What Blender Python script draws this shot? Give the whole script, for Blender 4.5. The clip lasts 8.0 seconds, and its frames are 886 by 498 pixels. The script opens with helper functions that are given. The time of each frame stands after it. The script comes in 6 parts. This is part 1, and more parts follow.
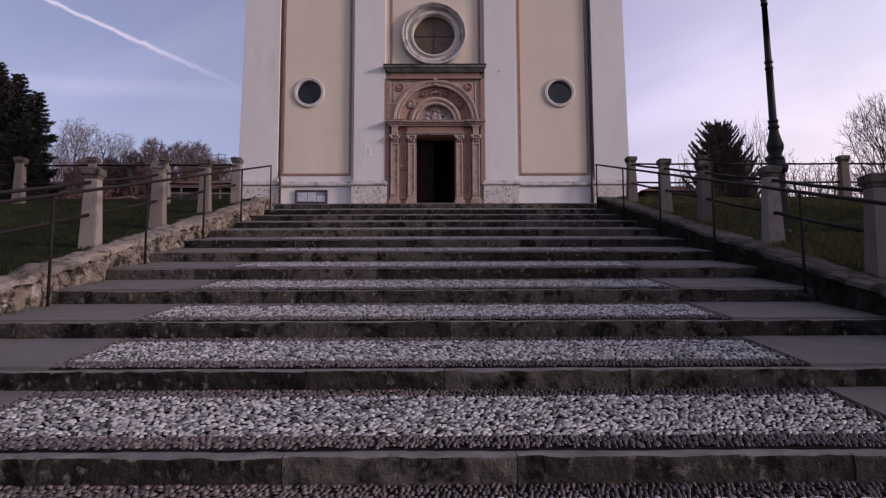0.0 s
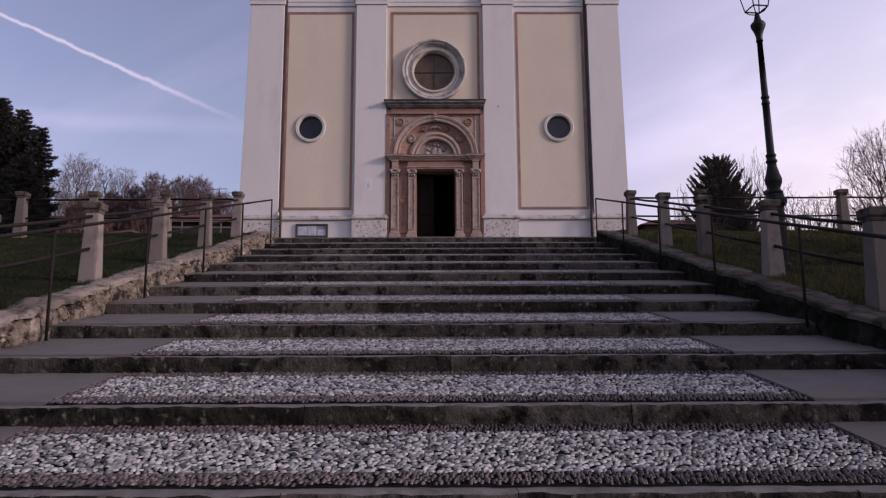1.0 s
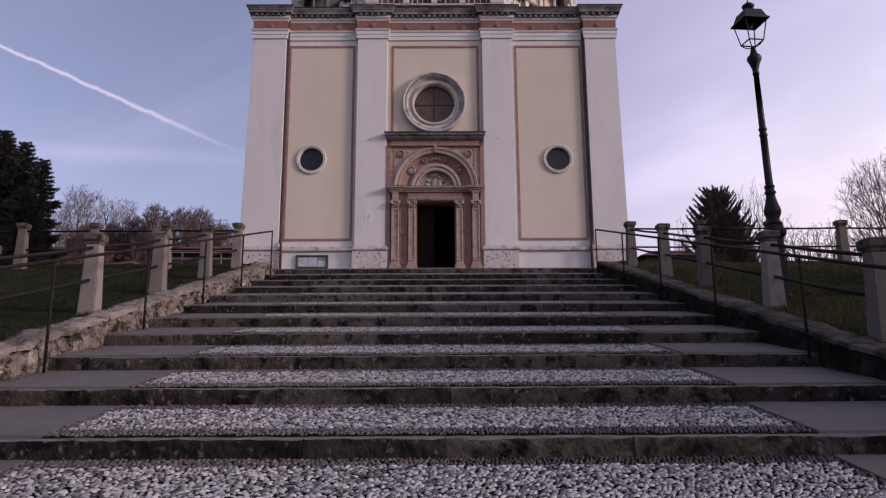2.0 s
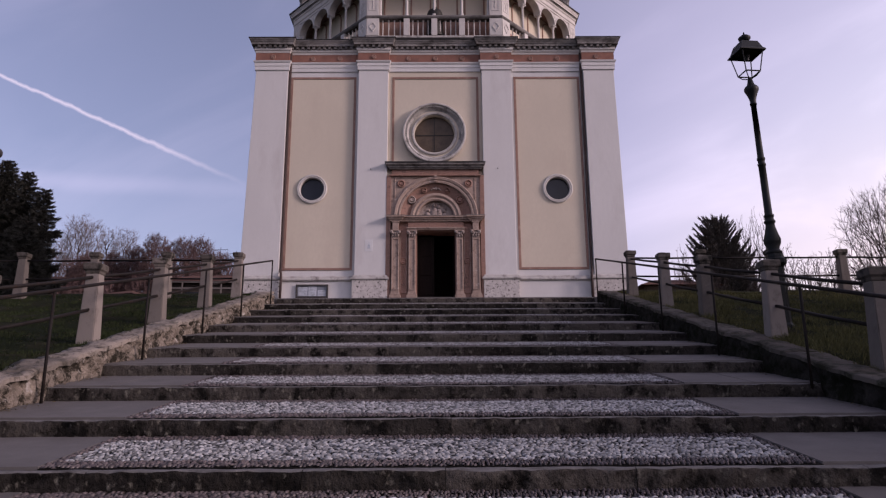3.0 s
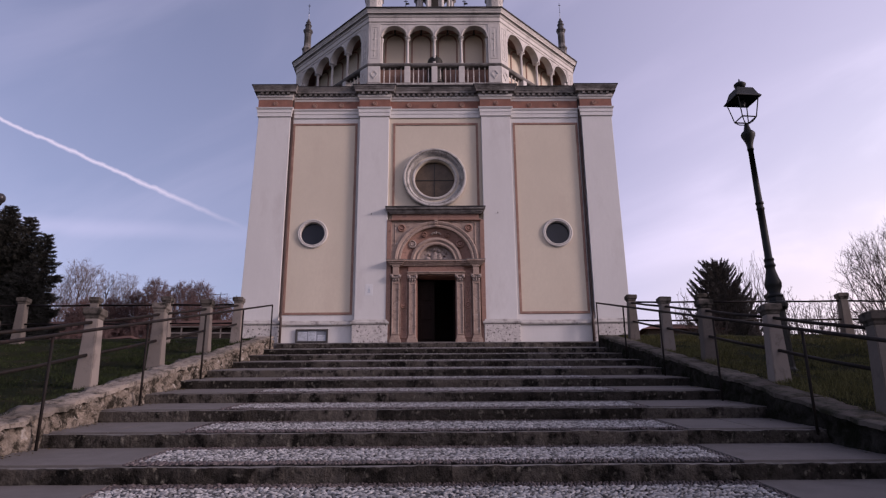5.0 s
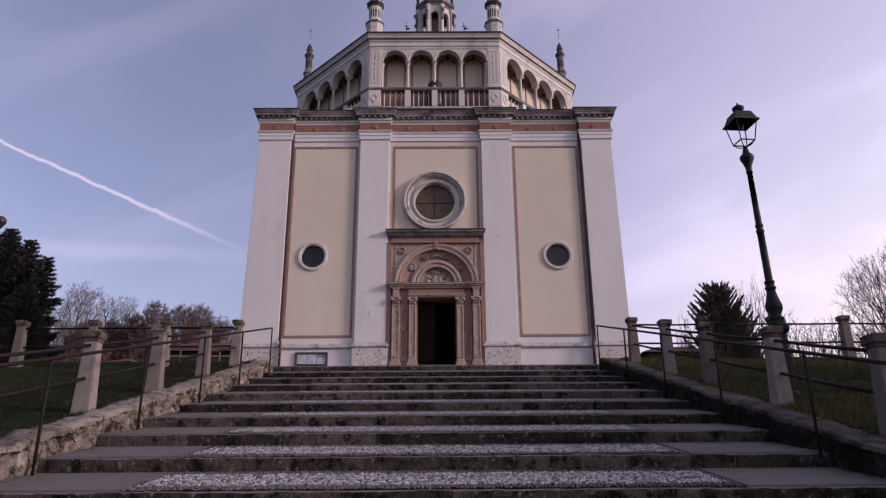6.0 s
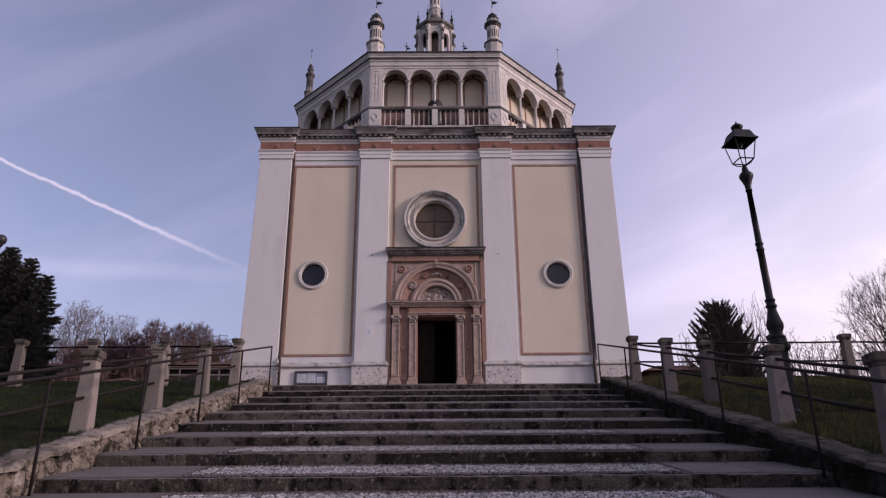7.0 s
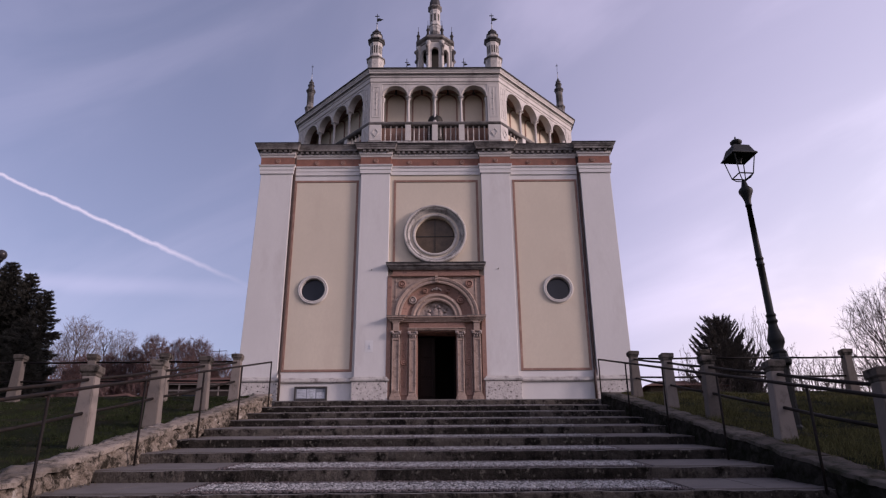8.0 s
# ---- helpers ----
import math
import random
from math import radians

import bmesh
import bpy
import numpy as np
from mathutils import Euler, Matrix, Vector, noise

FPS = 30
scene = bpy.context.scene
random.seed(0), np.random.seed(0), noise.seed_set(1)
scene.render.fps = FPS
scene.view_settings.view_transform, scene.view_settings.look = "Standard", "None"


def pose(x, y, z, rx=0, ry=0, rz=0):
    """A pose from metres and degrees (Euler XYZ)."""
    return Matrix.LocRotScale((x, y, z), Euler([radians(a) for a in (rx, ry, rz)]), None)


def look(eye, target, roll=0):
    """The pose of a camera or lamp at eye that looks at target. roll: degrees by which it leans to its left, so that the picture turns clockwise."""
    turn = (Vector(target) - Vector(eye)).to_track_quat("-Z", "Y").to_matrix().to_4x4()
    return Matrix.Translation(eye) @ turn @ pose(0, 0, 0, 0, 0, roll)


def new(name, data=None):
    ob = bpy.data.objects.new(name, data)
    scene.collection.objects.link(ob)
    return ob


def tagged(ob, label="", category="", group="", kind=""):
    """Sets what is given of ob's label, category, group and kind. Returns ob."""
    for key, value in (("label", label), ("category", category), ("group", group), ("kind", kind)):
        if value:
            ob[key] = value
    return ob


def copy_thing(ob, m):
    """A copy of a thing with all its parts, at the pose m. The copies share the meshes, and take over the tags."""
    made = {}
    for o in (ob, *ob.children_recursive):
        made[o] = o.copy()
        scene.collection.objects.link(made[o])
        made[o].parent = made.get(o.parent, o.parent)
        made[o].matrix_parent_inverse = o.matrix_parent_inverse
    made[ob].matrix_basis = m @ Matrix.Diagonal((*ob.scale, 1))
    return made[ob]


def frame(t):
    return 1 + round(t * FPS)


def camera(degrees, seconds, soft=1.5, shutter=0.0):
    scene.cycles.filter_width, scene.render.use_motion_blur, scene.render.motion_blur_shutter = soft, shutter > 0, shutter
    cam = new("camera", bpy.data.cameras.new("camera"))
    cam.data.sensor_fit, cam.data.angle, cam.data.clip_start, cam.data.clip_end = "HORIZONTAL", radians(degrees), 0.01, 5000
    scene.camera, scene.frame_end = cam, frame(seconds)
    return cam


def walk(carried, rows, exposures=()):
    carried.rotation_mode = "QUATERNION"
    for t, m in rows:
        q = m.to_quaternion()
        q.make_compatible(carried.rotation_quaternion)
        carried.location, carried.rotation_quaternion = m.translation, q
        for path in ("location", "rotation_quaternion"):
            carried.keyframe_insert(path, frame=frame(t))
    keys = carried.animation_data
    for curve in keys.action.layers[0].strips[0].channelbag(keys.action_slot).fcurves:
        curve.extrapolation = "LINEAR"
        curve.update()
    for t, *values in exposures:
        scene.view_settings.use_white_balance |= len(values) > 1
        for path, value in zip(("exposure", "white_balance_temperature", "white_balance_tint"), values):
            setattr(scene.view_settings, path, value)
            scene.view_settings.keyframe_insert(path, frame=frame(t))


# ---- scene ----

# camera: a tripod on the lower treads, tilting up
cam = camera(62.58, 8.0, soft=1.25)
EYE = (0.05, -22.124, -3.988)
TILT = [(0.0, 6.52, 0.22), (0.5, 7.84, 0.25), (1.0, 9.17, 0.27), (1.5, 10.36, 0.30), (3.0, 13.92, 0.35),
        (3.5, 14.76, 0.37), (4.0, 15.67, 0.37), (4.5, 16.51, 0.40), (6.0, 19.17, 0.45), (6.5, 19.93, 0.45),
        (7.0, 20.61, 0.48), (7.5, 21.17, 0.49), (8.0, 21.79, 0.50)]
walk(cam, [(t, pose(*EYE, 90 + p, 0, -0.44) @ pose(0, 0, 0, 0, 0, -r)) for t, p, r in TILT],
     exposures=[(0.0, 0.23, 6650, 35), (3.0, 0.28, 6650, 35), (8.0, 0.31, 6650, 35)])

# ---- light: low hazy sun from the right, in front of the facade ----
SUN_EL, SUN_AZ = 18.5, 109.0
SKY_STRENGTH = 0.10
HAZE_COLOUR, GLOW_COLOUR, TRAIL_COLOUR = (8.35, 8.5, 10.35), (8.3, 9.05, 9.85), (7.2, 7.15, 8.0)
HORIZON_COLOUR = (9.5, 9.15, 9.0)
world = bpy.data.worlds.new("sky")
scene.world = world
world.use_nodes = True
wn, wl = world.node_tree.nodes, world.node_tree.links
wn.clear()
sky = wn.new("ShaderNodeTexSky")
sky.sky_type, sky.sun_disc = "NISHITA", False
sky.sun_elevation, sky.sun_rotation = radians(SUN_EL), radians(SUN_AZ)
sky.air_density, sky.dust_density, sky.ozone_density = 1.0, 1.5, 2.0
background = wn.new("ShaderNodeBackground")
background.inputs["Strength"].default_value = SKY_STRENGTH
wout = wn.new("ShaderNodeOutputWorld")
wtc = wn.new("ShaderNodeTexCoord")
heading = wtc.outputs["Generated"]


def wmath(op, a, b=0.0, c=0.0, clamp=False):
    x = wn.new("ShaderNodeMath")
    x.operation, x.use_clamp = op, clamp
    for sock, val in zip(x.inputs, (a, b, c)):
        if isinstance(val, (int, float)):
            sock.default_value = val
        else:
            wl.new(val, sock)
    return x.outputs[0]


def wdot(v):
    x = wn.new("ShaderNodeVectorMath")
    x.operation = "DOT_PRODUCT"
    wl.new(heading, x.inputs[0])
    x.inputs[1].default_value = v
    return x.outputs["Value"]


def wnoise(scale, stretch, detail=6.0, turn=(0, 0, 0), distortion=0.0):
    mp = wn.new("ShaderNodeMapping")
    mp.vector_type = "TEXTURE"
    mp.inputs["Scale"].default_value = [1 / q for q in stretch]
    mp.inputs["Rotation"].default_value = turn
    wl.new(heading, mp.inputs["Vector"])
    t = wn.new("ShaderNodeTexNoise")
    t.inputs["Scale"].default_value, t.inputs["Detail"].default_value = scale, detail
    t.inputs["Distortion"].default_value = distortion
    wl.new(mp.outputs[0], t.inputs["Vector"])
    return t.outputs["Fac"]


def wmix(fac, a, b):
    x = wn.new("ShaderNodeMix")
    x.data_type = "RGBA"
    wl.new(fac, x.inputs[0])
    for sock, val in ((x.inputs[6], a), (x.inputs[7], b)):
        if isinstance(val, tuple):
            sock.default_value = (*val, 1)
        else:
            wl.new(val, sock)
    return x.outputs[2]


def wrange(v, a, b, lo=0.0, hi=1.0):
    r = wn.new("ShaderNodeMapRange")
    r.interpolation_type = "SMOOTHSTEP"
    for k, val in enumerate((a, b, lo, hi)):
        r.inputs[k + 1].default_value = val
    wl.new(v, r.inputs[0])
    return r.outputs[0]


# thin high cloud, thicker towards the sun, and one vapour trail
veil = wrange(wnoise(2.0, (1.0, 1.0, 3.0), 7.0, (0.1, -0.6, 0.2), 0.8), 0.40, 0.72)
sunward = wrange(wdot((0.97, -0.15, 0.0)), -0.42, 0.72)
low = wrange(wdot((0, 0, 1)), 0.05, 0.62, 1.1, 0.50)
glow = wmath("MULTIPLY", sunward, low)
haze = wmath("ADD", wmath("MULTIPLY", wmath("MULTIPLY_ADD", veil, 0.10, 0.135), wrange(wdot((0, 0, 1)), 0.1, 0.62, 1.0, 0.72)), wmath("MULTIPLY", glow, wmath("MULTIPLY_ADD", veil, 0.30, 0.80)), clamp=True)
lit_haze = wmix(wrange(wdot((0, 0, 1)), 0.14, 0.42), HORIZON_COLOUR, GLOW_COLOUR)
haze_colour = wmix(wrange(glow, 0.25, 0.75), HAZE_COLOUR, lit_haze)
TRAIL_A, TRAIL_B = Vector((-0.657, 1.0, 0.521)).normalized(), Vector((-0.3096, 1.0, 0.360)).normalized()
across = TRAIL_A.cross(TRAIL_B).normalized()
along = (TRAIL_A - TRAIL_B).normalized()
wobble = wmath("MULTIPLY_ADD", wnoise(60.0, (1, 1, 1), 3.0), 0.006, -0.003)
off = wmath("ABSOLUTE", wmath("ADD", wdot(tuple(across)), wobble))
run = wdot(tuple(along))
near_end = along.dot(TRAIL_B)
width = wmath("MULTIPLY_ADD", wrange(run, near_end - 0.05, near_end + 0.35, 1.0, 0.0), 0.0022, 0.0022)
core = wmath("SUBTRACT", 1.0, wmath("DIVIDE", off, width), clamp=True)
fade = wrange(run, near_end - 0.05, near_end + 0.14)
trail = wmath("MULTIPLY", wmath("MULTIPLY", wmath("POWER", core, 0.9), fade), 0.66, clamp=True)
trail = wmath("MULTIPLY", trail, wrange(wdot((0, 1, 0)), 0.0, 0.2))
STREAK_A, STREAK_B = Vector((-0.502, 1.0, 0.347)).normalized(), Vector((-0.290, 1.0, 0.338)).normalized()
band = wmath("ABSOLUTE", wmath("ADD", wdot(tuple(STREAK_A.cross(STREAK_B).normalized())), wmath("MULTIPLY_ADD", wnoise(7.0, (1, 1, 1), 4.0), 0.02, -0.01)))
streak = wmath("MULTIPLY", wmath("MULTIPLY", wrange(band, 0.0, 0.017, 1.0, 0.0), wrange(wdot((-1.0, 0.0, 0.0)), 0.15, 0.42)), 0.09)
haze = wmath("ADD", haze, wmath("MULTIPLY", streak, wrange(wdot((0, 1, 0)), 0.0, 0.2)), clamp=True)
hazed = wmix(haze, sky.outputs[0], haze_colour)
wl.new(wmix(trail, hazed, TRAIL_COLOUR), background.inputs["Color"])
wl.new(background.outputs[0], wout.inputs["Surface"])

sun_data = bpy.data.lights.new("sun", "SUN")
sun_data.energy, sun_data.angle, sun_data.color = 2.15, radians(12), (1.0, 0.91, 0.82)
sun = new("sun", sun_data)
_e, _a = radians(SUN_EL), radians(SUN_AZ)
SUN_DIR = Vector((math.sin(_a) * math.cos(_e), math.cos(_a) * math.cos(_e), math.sin(_e)))
sun.matrix_world = look(SUN_DIR * 60, (0, 0, 0))


# ---- materials ----
def mat(name, base, rough=0.8, vary=0.15, scale=3.0, fine=40.0, bump=0.15, bump_scale=60.0, stain=None, stain_at=(0.55, 0.75),
        stain_scale=1.2, stretch=(1, 1, 1), metal=0.0, spread=0.0, island=False, spec=0.25, bump_dist=0.01,
        spots=None, spots_at=(0.64, 0.68), spots_scale=16.0, grain=0.5):
    """Two scales of variation, stains of another colour with a shape of their own, and fine relief."""
    m = bpy.data.materials.new(name)
    m.use_nodes = True
    n, l = m.node_tree.nodes, m.node_tree.links
    p = n["Principled BSDF"]
    p.inputs["Roughness"].default_value, p.inputs["Metallic"].default_value = rough, metal
    p.inputs["Specular IOR Level"].default_value = spec
    mp = n.new("ShaderNodeMapping")
    mp.inputs["Scale"].default_value = stretch
    geo = n.new("ShaderNodeNewGeometry")
    l.new(geo.outputs["Position"], mp.inputs["Vector"])

    def noise_at(s, detail=5.0, rough_=0.6):
        t = n.new("ShaderNodeTexNoise")
        t.inputs["Scale"].default_value, t.inputs["Detail"].default_value = s, detail
        t.inputs["Roughness"].default_value = rough_
        l.new(mp.outputs[0], t.inputs["Vector"])
        return t.outputs["Fac"]

    def mixed(kind, fac, a, b):
        x = n.new("ShaderNodeMix")
        x.data_type, x.blend_type = "RGBA", kind
        for sock, val in ((x.inputs[0], fac), (x.inputs[6], a), (x.inputs[7], b)):
            if isinstance(val, (tuple, list)):
                sock.default_value = (*val[:3], 1.0)
            elif isinstance(val, (int, float)):
                sock.default_value = val
            else:
                l.new(val, sock)
        return x.outputs[2]

    def ramp(fac, a, b, lo=0.0, hi=1.0):
        r = n.new("ShaderNodeMapRange")
        r.inputs[1].default_value, r.inputs[2].default_value = a, b
        r.inputs[3].default_value, r.inputs[4].default_value = lo, hi
        l.new(fac, r.inputs[0])
        return r.outputs[0]

    big, small = noise_at(scale), noise_at(fine, 3.0)
    col = mixed("MIX", ramp(big, 0.3, 0.7), [c * (1 - vary) for c in base], [min(1, c * (1 + vary)) for c in base])
    col = mixed("MIX", ramp(small, 0.3, 0.7, 0.0, grain), col, [c * (1 - vary * 1.3) for c in base])
    if spread:
        src = geo.outputs["Random Per Island"] if island else n.new("ShaderNodeObjectInfo").outputs["Random"]
        dark = mixed("MULTIPLY", 1.0, col, (1 - spread,) * 3)
        lite = mixed("MIX", 1.0, col, [min(0.8, c * (1 + 1.3 * spread)) for c in base])
        col = mixed("MIX", src, dark, lite)
    if stain is not None:
        col = mixed("MIX", ramp(noise_at(stain_scale, 8.0, 0.7), *stain_at), col, stain)
    if spots is not None:
        col = mixed("MIX", ramp(noise_at(spots_scale, 4.0, 0.55), *spots_at), col, spots)
    l.new(col, p.inputs["Base Color"])
    if bump:
        b = n.new("ShaderNodeBump")
        b.inputs["Strength"].default_value, b.inputs["Distance"].default_value = bump, bump_dist
        l.new(noise_at(bump_scale, 6.0, 0.65), b.inputs["Height"])
        l.new(b.outputs[0], p.inputs["Normal"])
    return m


